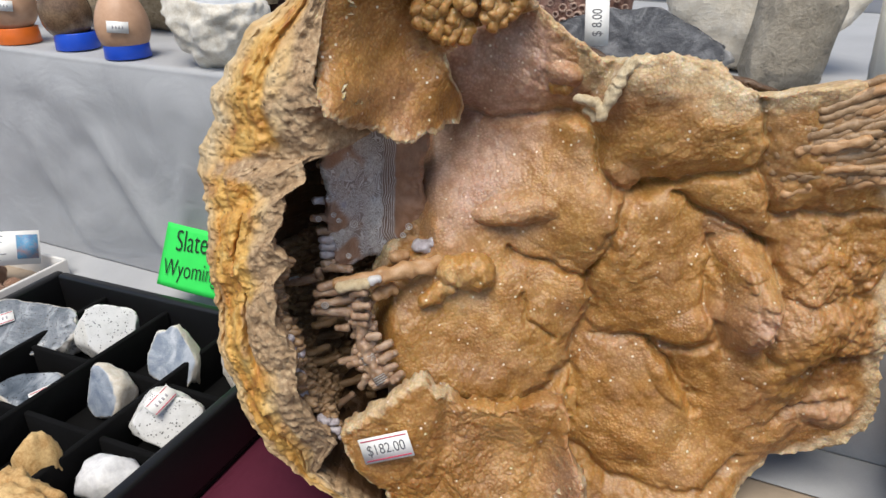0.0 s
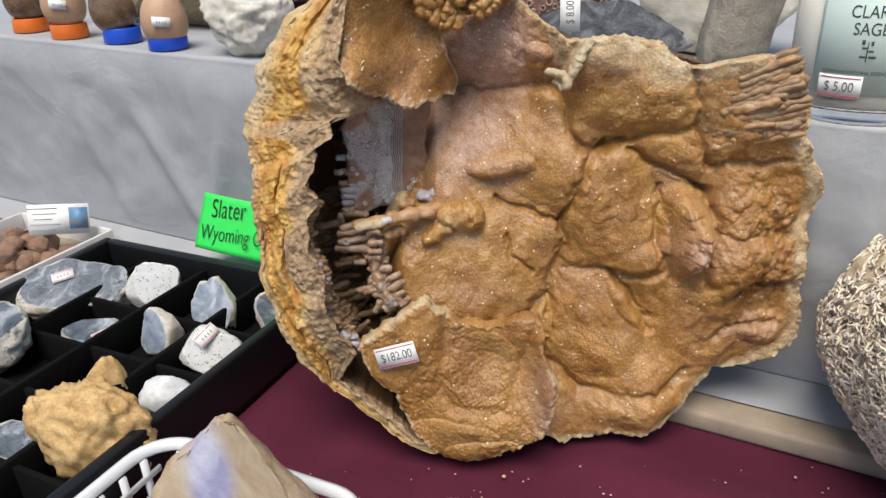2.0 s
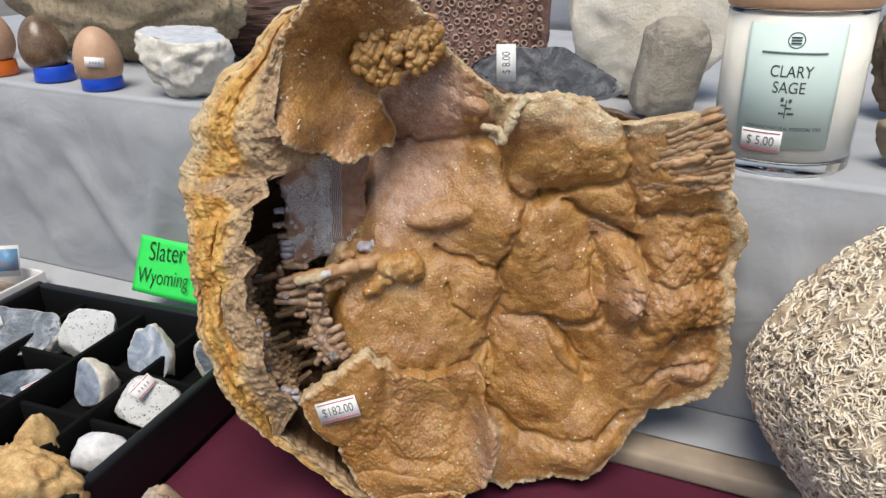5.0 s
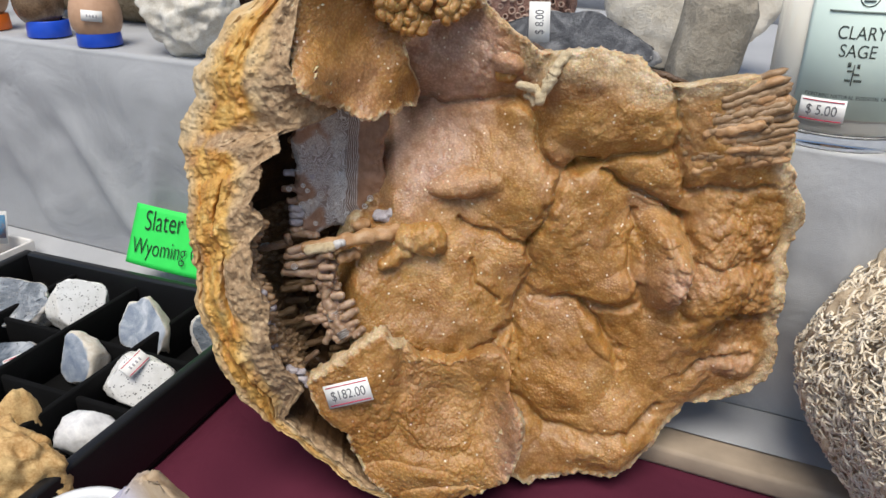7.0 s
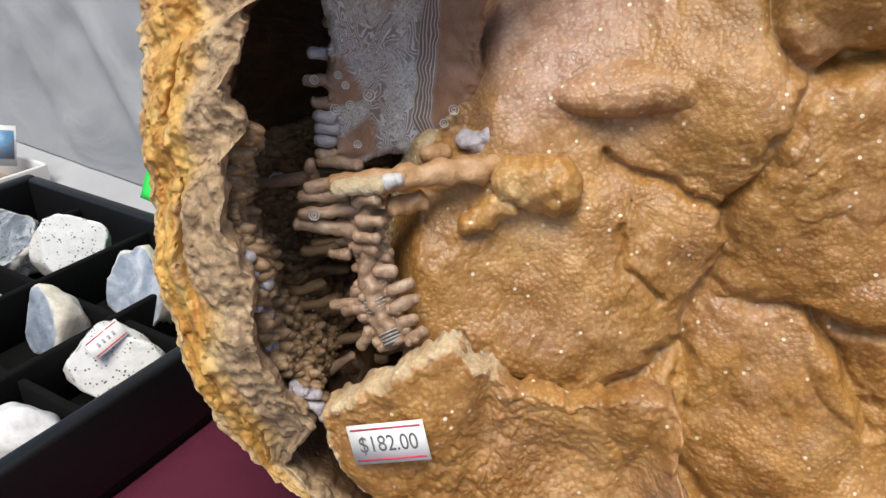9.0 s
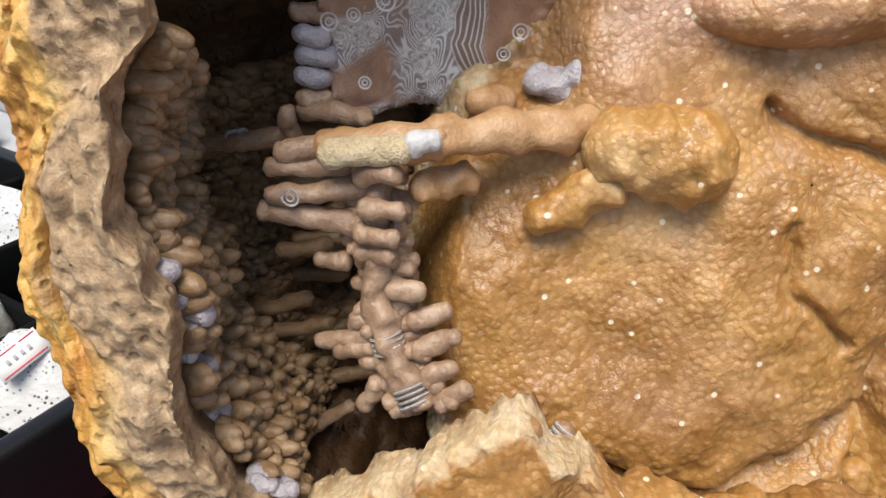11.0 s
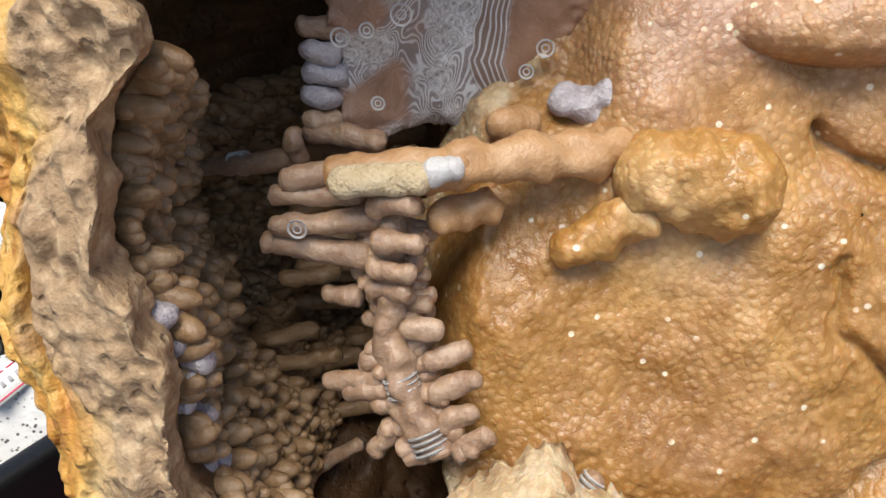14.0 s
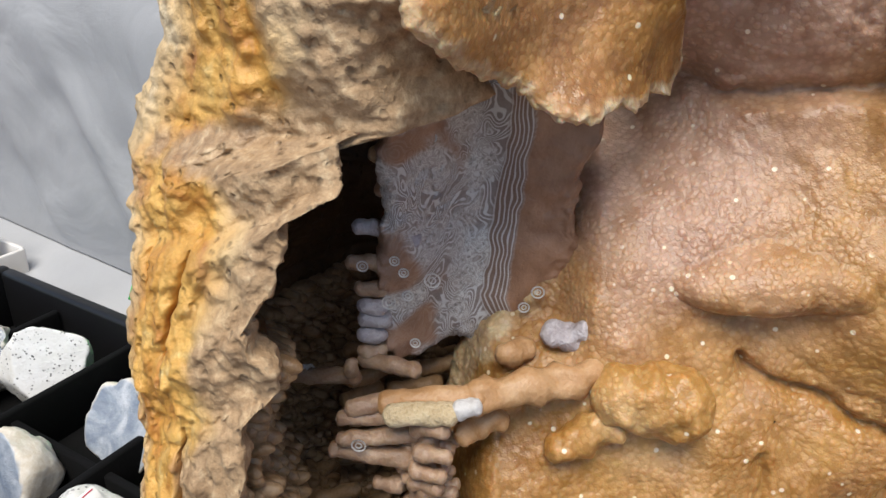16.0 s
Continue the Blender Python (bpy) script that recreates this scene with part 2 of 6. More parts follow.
def agate_material():
    """Grey agate with fine white contour lines: red = share of banding, green = brown skin, blue = height along the bands."""
    m, nt, p = graph("banded_agate")
    v = coords(nt)
    band, brown, phase = tint_parts(nt)
    warp = ntex(nt, v, 120, 3)
    lines = node(nt, "ShaderNodeMath")
    lines.operation = "SINE"
    scaled = node(nt, "ShaderNodeMath")
    scaled.operation = "MULTIPLY"
    scaled.inputs[1].default_value = 250.0
    nt.links.new(phase, scaled.inputs[0])
    nt.links.new(scaled.outputs[0], lines.inputs[0])
    stripes = ramp(nt, lines.outputs[0], (0.30, (0.20, 0.13, 0.10)), (0.7, (0.50, 0.46, 0.44)))
    speck = ramp(nt, vtex(nt, v, 760), (0.15, (0.25, 0.23, 0.215)), (0.45, (0.54, 0.51, 0.48)))
    def contours(scale, count):
        a, b = node(nt, "ShaderNodeMath"), node(nt, "ShaderNodeMath")
        a.operation, b.operation = "MULTIPLY", "SINE"
        a.inputs[1].default_value = count
        nt.links.new(ntex(nt, v, scale, 2, 0.5, 0.8), a.inputs[0])
        nt.links.new(a.outputs[0], b.inputs[0])
        return ramp(nt, b.outputs[0], (0.0, (0.23, 0.185, 0.17)), (0.6, (0.58, 0.56, 0.55)))
    swirl = contours(70, 170.0)
    speck = mix(nt, 0.45, speck, contours(420, 45.0))
    grey = mix(nt, ramp(nt, warp, (0.42, (0,)), (0.54, (0.9,))), speck, swirl)
    skin = ramp(nt, ntex(nt, v, 140, 4), (0.3, (0.22, 0.11, 0.06)), (0.7, (0.36, 0.20, 0.12)))
    c = mix(nt, brown, mix(nt, band, grey, stripes), skin)
    nt.links.new(c, p.inputs["Base Color"])
    p.inputs["Roughness"].default_value = 0.5
    bump(nt, p, speck, 0.5, 0.0006)
    return m


M_GEODE = geode_material()
M_SHELL = shell_material()
M_AGATE = agate_material()
M_NODULE = stone_material("nodule_brown", (0.165, 0.09, 0.038), (0.28, 0.168, 0.08), (0.42, 0.285, 0.165), 120, 0.4, 0.0002, subsurface=0.1)
M_FINGER = stone_material("finger_brown", (0.20, 0.115, 0.07), (0.33, 0.21, 0.135), (0.49, 0.36, 0.255), 150, 0.34, 0.0002, subsurface=0.4)
M_CREAM = stone_material("cream_break", (0.50, 0.35, 0.18), (0.68, 0.54, 0.33), (0.80, 0.71, 0.52), 200, 0.85, 0.0007)
M_RING = stone_material("white_agate_ring", (0.42, 0.40, 0.40), (0.62, 0.60, 0.58), (0.74, 0.73, 0.72), 500, 0.5, 0.0002)
M_PURPLE = stone_material("lilac_chalcedony", (0.26, 0.22, 0.24), (0.40, 0.36, 0.38), (0.56, 0.53, 0.54), 160, 0.4, 0.0004)
M_GREYCLOTH = cloth_material("grey_cloth", (0.325, 0.332, 0.345), (0.39, 0.397, 0.41), 1300, 0.7, 0.1)
# the grey cloth again, darker: shadow on the back tier put into its colour
M_SHADECLOTH = cloth_material("shaded_grey_cloth", (0.30, 0.31, 0.34), (0.36, 0.37, 0.40), 1300, 0.8, 0.1)
M_MAROON = cloth_material("maroon_cloth", (0.068, 0.010, 0.024), (0.095, 0.016, 0.034), 1500, 0.85, 0.03)
M_TAN = plain_material("tan_board", (0.34, 0.27, 0.20), 0.8, grain=60, amount=0.12)
M_VELVET = cloth_material("black_velvet", (0.002, 0.002, 0.002), (0.005, 0.005, 0.0055), 1200, 0.95, 0.0)
M_BLACKEDGE = plain_material("black_leatherette", (0.010, 0.010, 0.011), 0.38, grain=900, amount=0.2)
M_PAPER = plain_material("white_label", (0.80, 0.79, 0.76), 0.6, grain=200, amount=0.03, bump_size=0)
M_INK = plain_material("grey_ink", (0.13, 0.13, 0.14), 0.7, grain=500, bump_size=0)
M_RED = plain_material("red_line", (0.62, 0.05, 0.10), 0.6, grain=500, bump_size=0)
M_GREEN = plain_material("green_card", (0.035, 0.70, 0.10), 0.6, grain=90, amount=0.04)
M_BLACKINK = plain_material("black_marker", (0.01, 0.02, 0.012), 0.6, grain=500, bump_size=0)

# ---- setting ----
def ground():
    n = 60
    xs = np.sign(np.linspace(-1, 1, n)) * np.abs(np.linspace(-1, 1, n)) ** 3 * 400
    gx, gy = np.meshgrid(xs, xs)
    pts = np.stack([gx.ravel(), gy.ravel(), np.full(n * n, -0.78)], 1)
    m = stone_material("worn_pavement", (0.10, 0.098, 0.09), (0.15, 0.145, 0.135), (0.20, 0.19, 0.18), 3, 0.9, 0.004)
    tagged(mesh_object("ground", pts, grid_faces(n, n), m), "grey worn paved ground under the stall", "ground", kind="structure")


def table_cloth():
    """The maroon cloth over the stall table, with soft folds towards its front and side."""
    n = 220
    gx, gy = np.meshgrid(np.linspace(-0.95, 0.85, n), np.linspace(-0.12, 1.3, n))
    p = np.stack([gx.ravel(), gy.ravel(), np.zeros(n * n)], 1)
    x, y = p[:, 0], p[:, 1]
    z = 0.0016 * fbm(p, 9, 3, 3) + 0.0022 * np.sin((x * 0.8 + y * 0.6) * 60 + 3 * fbm(p, 5, 2, 4)) * smooth(0.2, 0.6, vnoise(p, 4, 6))
    for ax, ay, ang, length, width, height in ((0.20, 0.185, -28, 0.10, 0.012, 0.010), (0.25, 0.165, -35, 0.08, 0.010, 0.009), (0.10, 0.10, 20, 0.12, 0.02, 0.006), (-0.42, 0.62, 40, 0.08, 0.016, 0.02)):
        c, s = math.cos(radians(ang)), math.sin(radians(ang))
        u, w = (x - ax) * c + (y - ay) * s, -(x - ax) * s + (y - ay) * c
        z += height * np.exp(-(u / length) ** 2 - (w / width) ** 2)
    edge = smooth(-0.06, -0.12, y) + smooth(-0.88, -0.95, x) + smooth(0.78, 0.85, x)
    p[:, 2] = TABLE + z - 0.02 * edge
    tagged(mesh_object("tablecloth", p, grid_faces(n, n), M_MAROON), "dark maroon cloth spread over the stall table with soft folds", "tablecloth", kind="structure")
    body = part("table_body", box_bm(-0.05, 0.59, -0.40, 1.78, 1.40, 0.74, 0.01), M_MAROON, None)
    tagged(body, "stall table skirted in dark maroon cloth", "table", kind="structure")


def riser():
    """The grey cloth over the raised shelf: the top, the front drop with creases and the hem on the table."""
    na, nb = 260, 150
    a = np.linspace(-0.85, 0.75, na)
    back, fall, hem = np.linspace(0.55, 0.0, 50), np.linspace(0.0, 1.0, 70), np.linspace(0, 0.045, 30)
    rows = []
    for b in back:
        rows.append((b, SHELF - 0.0, 0.0))
    for f in fall:
        rows.append((-0.006 * math.sin(min(f * 9, math.pi / 2)) + 0.010 * f, SHELF - 0.002 - f * (SHELF - 0.018), f))
    for h in hem:
        rows.append((0.004 - 0.75 * h, 0.017 - 0.005 * h / 0.045, 1.0))
    pts = []
    for b, z, f in rows:
        for v in a:
            q = on_shelf(v, b, z)
            pts.append((q.x, q.y, q.z, v, b, f))
    pts = np.array(pts)
    v, f = pts[:, 3], pts[:, 5]
    q = np.stack([v, f * 0.18, np.zeros(len(v))], 1)
    push = 0.004 * fbm(q, 14, 3, 5) * np.sin(np.pi * np.clip(f, 0, 1))
    for at, lean, size in ((-0.31, 0.10, 0.006), (-0.24, -0.06, 0.004), (-0.40, 0.05, 0.005), (0.26, 0.03, 0.005), (0.36, -0.05, 0.005)):
        push += size * np.exp(-((v - at - lean * (f - 0.5)) / 0.010) ** 2) * smooth(0.05, 0.5, f) * smooth(1.05, 0.8, f)
    pts[:, 0] -= E2.x * push
    pts[:, 1] -= E2.y * push
    flat = (f == 0)
    pts[:, 2] += np.where(flat, 0.0006 * fbm(q + pts[:, 4:5] * np.array([[0, 1, 0]]), 12, 3, 8), 0)
    tagged(mesh_object("shelf_cloth", pts[:, :3], grid_faces(na, len(rows)), M_GREYCLOTH), "pale grey satin cloth draped over the raised display shelf", "cloth", kind="structure")
    # the box that carries the cloth
    m = Matrix.Translation(on_shelf(-0.05, 0.29, 0.0)) @ Matrix.Rotation(radians(SHELF_YAW), 4, "Z") @ Matrix.Rotation(radians(0.75), 4, "Y")
    core = part("shelf_core", box_bm(0, 0, 0.092, 1.58, 0.53, 0.170, 0.004, m=m), M_TAN, None)
    tagged(core, "plain board box under the grey shelf cloth", "shelf", kind="structure")
    # the tan board under the hem
    m = Matrix.Translation(on_shelf(-0.05, 0.06, 0.003)) @ Matrix.Rotation(radians(SHELF_YAW), 4, "Z")
    board = part("board", box_bm(0, 0, 0, 1.62, 0.218, 0.014, 0.003, m=m), M_TAN, None)
    tagged(board, "thin tan board under the hem of the grey cloth", "board", kind="structure")
    # a second, taller tier behind
    rows2 = [(0.56 + 0.012 * math.sin(6 * t), SHELF + 0.20 * (1 - t)) for t in np.linspace(0, 1, 30)]
    pts2 = []
    for b, z in [(1.1, SHELF + 0.20)] + rows2:
        for v in a:
            p2 = on_shelf(v, b - 0.006 * math.sin(v * 37) * (z < SHELF + 0.19), z)
            pts2.append(p2[:])
    tagged(mesh_object("back_tier_cloth", pts2, grid_faces(na, len(rows2) + 1), M_SHADECLOTH), "grey cloth hanging over the tier behind the shelf", "cloth", kind="structure")


# ---- the geode ----
def ring_radius(center, outline):
    """Radius by angle for an outline of corner points."""
    d = np.array(outline, float) - np.array(center)
    ang = np.arctan2(d[:, 1], d[:, 0])
    order = np.argsort(ang)
    ang, rad = ang[order], np.hypot(d[:, 0], d[:, 1])[order]
    ang = np.concatenate([ang[-1:] - math.tau, ang, ang[:1] + math.tau])
    rad = np.concatenate([rad[-1:], rad, rad[:1]])
    return lambda t: np.interp(t, ang, rad)


def polar_sheet(center, outline, depth, colour, na, nr, thick, wobble, seed, lip=0.7):
    """A lumpy sheet seen from the front: rings of points out to a ragged edge, then the broken edge and the back. Millimetres."""
    t = np.linspace(-math.pi, math.pi, na, endpoint=False)
    rad = ring_radius(center, outline)(t)
    k = np.stack([np.cos(t) * 60, np.sin(t) * 60, np.full(na, seed * 7.0)], 1)
    rad = 0.5 * rad + 0.25 * (np.roll(rad, 3) + np.roll(rad, -3))
    rad = rad + wobble * (fbm(k, 0.10, 3, seed) + 0.7 * fbm(k, 0.4, 4, seed + 5))
    s = np.linspace(0, 1, nr) ** 0.9
    s[0] = 0.002
    X = center[0] + np.outer(s, rad * np.cos(t))
    Z = center[1] + np.outer(s, rad * np.sin(t))
    R = np.outer(s, rad)
    P = np.stack([X.ravel(), np.zeros(X.size), Z.ravel()], 1)
    Y = depth(P[:, 0], P[:, 2])
    edge = (np.outer(np.ones(nr), rad) - R).ravel()
    roll = lip * np.exp(-edge / (lip * 0.8))
    P[:, 1] = Y + roll * 0.8
    crumble = np.exp(-edge / 2.5)
    P[:, 1] += crumble * 1.8 * fbm(P, 0.35, 3, seed + 61)
    tint = colour(P[:, 0], P[:, 2], edge)
    # broken edge
    rims, tints = [], []
    front = P[-na:].copy()
    for j, (back, out) in enumerate(((0.15, 0.6), (0.45, 0.2), (0.8, 0.5), (1.0, -1.5), (1.05, -8))):
        q = front.copy()
        ragged = 1 + 0.25 * fbm(front + j * 9.0, 0.25, 2, seed + j)
        q[:, 1] += thick * back * ragged
        o = out * (1 + 0.8 * vnoise(front + j * 5.0, 0.5, seed + 2))
        q[:, 0] += o * np.cos(t)
        q[:, 2] += o * np.sin(t)
        rims.append(q)
        chalky = np.clip(tint[-na:, :1] * 2.0, 0, 1)
        tints.append(chalky * np.array([[1.0, 0.0, 0.0]]) + (1 - chalky) * tint[-na:])
    V = np.concatenate([P] + rims) / 1000
    T = np.concatenate([tint] + tints)
    return V, grid_faces(na, nr + 5, True), T


LOBES = (  # x, z, half width, half height, turn, rise
    (11, 227, 30, 22, 0, 3), (19, 180, 32, 26, 0, 2.5), (57, 160, 34, 19, -14, 4), (10, 106, 44, 34, -14, 4), (50, 121, 20, 21, 0, 2.6),
    (98, 209, 36, 28, 0, 5), (122, 172, 24, 13, -25, 4.5), (92, 143, 27, 33, 15, 3.5), (133, 130, 12, 25, 4, 14), (165, 146, 22, 22, 0, 4),
    (172, 115, 22, 18, 0, 5), (84, 72, 30, 30, -20, 4), (108, 110, 14, 10, 0, 4), (140, 74, 26, 24, 0, 3), (177, 74, 18, 12, 0, 4),
    (100, 22, 36, 14, 12, 3), (52, 225, 10, 9, 10, 7), (32, 164, 20, 9, 8, 10), (44, 158, 10, 8, 0, 3), (186, 150, 10, 16, 0, 4), (102, 84, 7, 22, 38, 5), (186, 110, 12, 14, 0, 3),
)
GROOVES = (  # depth, width, corners
    (6, 2.2, (100, 181, 88, 179, 80, 169, 71, 151, 66, 139, 66, 122, 62, 108, 58, 90, 56, 73, 55, 54)),
    (4, 2.0, (88, 177, 100, 181, 110, 183, 124, 185, 135, 188)), (5, 2.2, (64, 205, 67, 195, 67, 183, 75, 176, 88, 176)),
    (4, 1.6, (28, 145, 41, 142, 54, 136, 66, 135)), (2.2, 1.6, (33, 126, 36, 116, 41, 108, 47, 102)),
    (5, 1.7, (104, 175, 114, 168, 123, 162, 135, 158, 142, 153)), (7, 2.6, (141, 153, 146, 141, 147, 128, 142, 115, 144, 104)),
    (4, 2.0, (119, 154, 119, 134, 120, 121, 127, 104)), (5.5, 2.2, (94, 101, 102, 92, 110, 80, 117, 71)),
    (5, 3.0, (55, 54, 63, 40, 76, 32, 100, 31, 120, 34, 136, 45)), 
    (5, 2.6, (-14, 203, 4, 203, 23, 202, 54, 206, 63, 205)), (6, 2.6, (3, 76, 16, 70, 30, 71, 47, 77, 55, 88)),
    (4, 2.0, (131, 218, 136, 197, 136, 185, 142, 167)), (3, 2.0, (66, 103, 79, 106, 95, 103, 107, 101, 123, 106)),
    (4, 2.2, (145, 167, 153, 170, 168, 167, 182, 170)), (4, 2.0, (159, 94, 170, 101, 193, 100)), (3.5, 2.2, (151, 66, 164, 75, 186, 76)),
    (3, 1.8, (150, 132, 160, 128, 178, 130, 190, 134)),
)
SWELLS = ((-5, 115, -1.9), (-5, 155, 3.0), (-5, 195, -20.9), (-5, 235, 9.9), (35, 115, -1.4), (35, 155, -6.3), (35, 195, -7.8), (35, 235, -1.1), (75, 35, -2.6), (75, 75, -5.6), (75, 115, -5.0), (75, 155, 5.9), (75, 195, -1.0), (75, 235, 12.8), (115, 35, 13.1), (115, 115, -0.8), (115, 155, -9.0), (115, 195, -2.4), (115, 235, -8.9), (155, 35, -1.3), (155, 115, 15.3), (155, 155, -2.1), (155, 195, 4.5), (195, 75, 0.9), (195, 115, -4.2), (195, 155, -2.4), (195, 195, 1.4))  # x, z, rise of broad undulations


def line_distance(x, z, flat):
    best = np.full(len(x), 1e9)
    for i in range(0, len(flat) - 2, 2):
        ax, az, bx, bz = flat[i:i + 4]
        dx, dz = bx - ax, bz - az
        t = np.clip(((x - ax) * dx + (z - az) * dz) / (dx * dx + dz * dz), 0, 1)
        best = np.minimum(best, np.hypot(x - ax - t * dx, z - az - t * dz))
    return best


def hill(x, z, cx, cz, rx, rz):
    return np.exp(-((x - cx) / rx) ** 2 - ((z - cz) / rz) ** 2)


def nodules(x, z, y, seed, size=4.5, rise=0.9):
    p = np.stack([x, y * 0.5, z], 1)
    w1, w2 = worley(p, 1 / size, seed), worley(p, 2.2 / size, seed + 9)
    patch = 0.2 + 0.8 * smooth(-0.3, 0.5, vnoise(p, 0.05, seed + 4))
    return patch * (rise * np.sqrt(np.clip(1 - (w1 / 0.62) ** 2, 0, 1)) + 0.5 * rise * np.sqrt(np.clip(1 - (w2 / 0.55) ** 2, 0, 1)))


def bowl_base(x, z):
    """The broad saddle of the geode's face."""
    u, w = (np.clip(x, -30, 210) - 80) / 100, (np.clip(z, 0, 280) - 140) / 100
    return 293.9 + 17.9 * w - 5.0 * w * w - 0.4 * w ** 3 - 18.5 * u - 21.6 * u * w - 0.8 * u * w * w - 0.8 * u * u + 6.7 * u * u * w + 5.4 * u ** 3


def bowl_depth(x, z):
    y = bowl_base(x, z)
    for cx, cz, rise in SWELLS:
        y = y - rise * hill(x, z, cx, cz, 24, 24)
    y = y + 10 * smooth(-6, -16, x) * smooth(140, 150, z) + 22 * smooth(-27, -42, x) * smooth(150, 140, z)
    # the broken step where the raised upper lobe stands before the pink one
    side = ((x - 64) * 22 - (z - 212) * 11) / 24.6
    y = y + 12 * smooth(1.5, -2.5, side) * np.exp(np.minimum(side, 0) / 18) * smooth(203, 212, z)
    p = np.stack([x, z, np.zeros(len(x))], 1)
    wx, wz = x + 5 * fbm(p, 0.03, 2, 11), z + 5 * fbm(p + 50, 0.03, 2, 12)
    acc = np.zeros(len(x))
    for cx, cz, rx, rz, turn, rise in LOBES:
        c, s = math.cos(radians(turn)), math.sin(radians(turn))
        u, w = (wx - cx) * c + (wz - cz) * s, -(wx - cx) * s + (wz - cz) * c
        d2 = (u / rx) ** 2 + (w / rz) ** 2
        acc = np.maximum(acc, rise * np.clip(1 - d2 ** 1.3, 0, 1) ** 0.95)
    y = y - acc
    for dep, wid, flat in GROOVES:
        d = line_distance(x + 2.5 * fbm(p, 0.09, 3, 21), z + 2.5 * fbm(p + 9, 0.09, 3, 22), flat)
        y = y + 1.25 * dep * (0.65 * np.exp(-(d / wid) ** 2) + 0.35 * np.exp(-d / (2.5 * wid)))
    y = y + 3.4 * fbm(p, 0.035, 4, 31)
    rough = 0.55 + 1.5 * hill(x, z, 168, 130, 40, 50) + 0.8 * hill(x, z, 133, 129, 16, 28) + 0.8 * hill(x, z, 60, 225, 25, 20)
    knob = 1.0 * hill(x, z, 172, 135, 32, 46) + 0.8 * hill(x, z, 178, 66, 20, 16) + 0.7 * hill(x, z, 133, 129, 14, 28) + 0.5 * hill(x, z, 92, 140, 22, 24)
    return y - knob * nodules(x, z, y, 48, 10.0, 2.6) - rough * nodules(x, z, y, 41, 4.6, 0.55) - 0.7 * nodules(x, z, y, 45, 2.0, 0.3)


def bowl_colour(x, z, edge):
    p = np.stack([x, z, np.zeros(len(x))], 1)
    n = fbm(p, 0.05, 3, 51)
    crust = smooth(5.5, 1.8, (edge + 1.5 * fbm(p, 0.4, 2, 53)) / (1 + 3.2 * smooth(195, 215, z) * smooth(55, 62, x) + 1.2 * smooth(150, 175, x)))
    pink = np.clip(1.2 * hill(x, z, 20, 228, 42, 34) + 1.0 * hill(x, z, 4, 180, 30, 36) + 0.7 * hill(x, z, 135, 129, 14, 28) + 0.6 * hill(x, z, 175, 68, 22, 18) + 0.35 * n, 0, 1)
    amber = np.clip(0.9 * hill(x, z, 95, 85, 40, 45) + 0.8 * hill(x, z, 172, 125, 40, 60) + 0.6 * hill(x, z, 100, 228, 34, 14) + 0.35 * n, 0, 0.8) * (1 - pink)
    return np.stack([crust, pink, amber], 1)


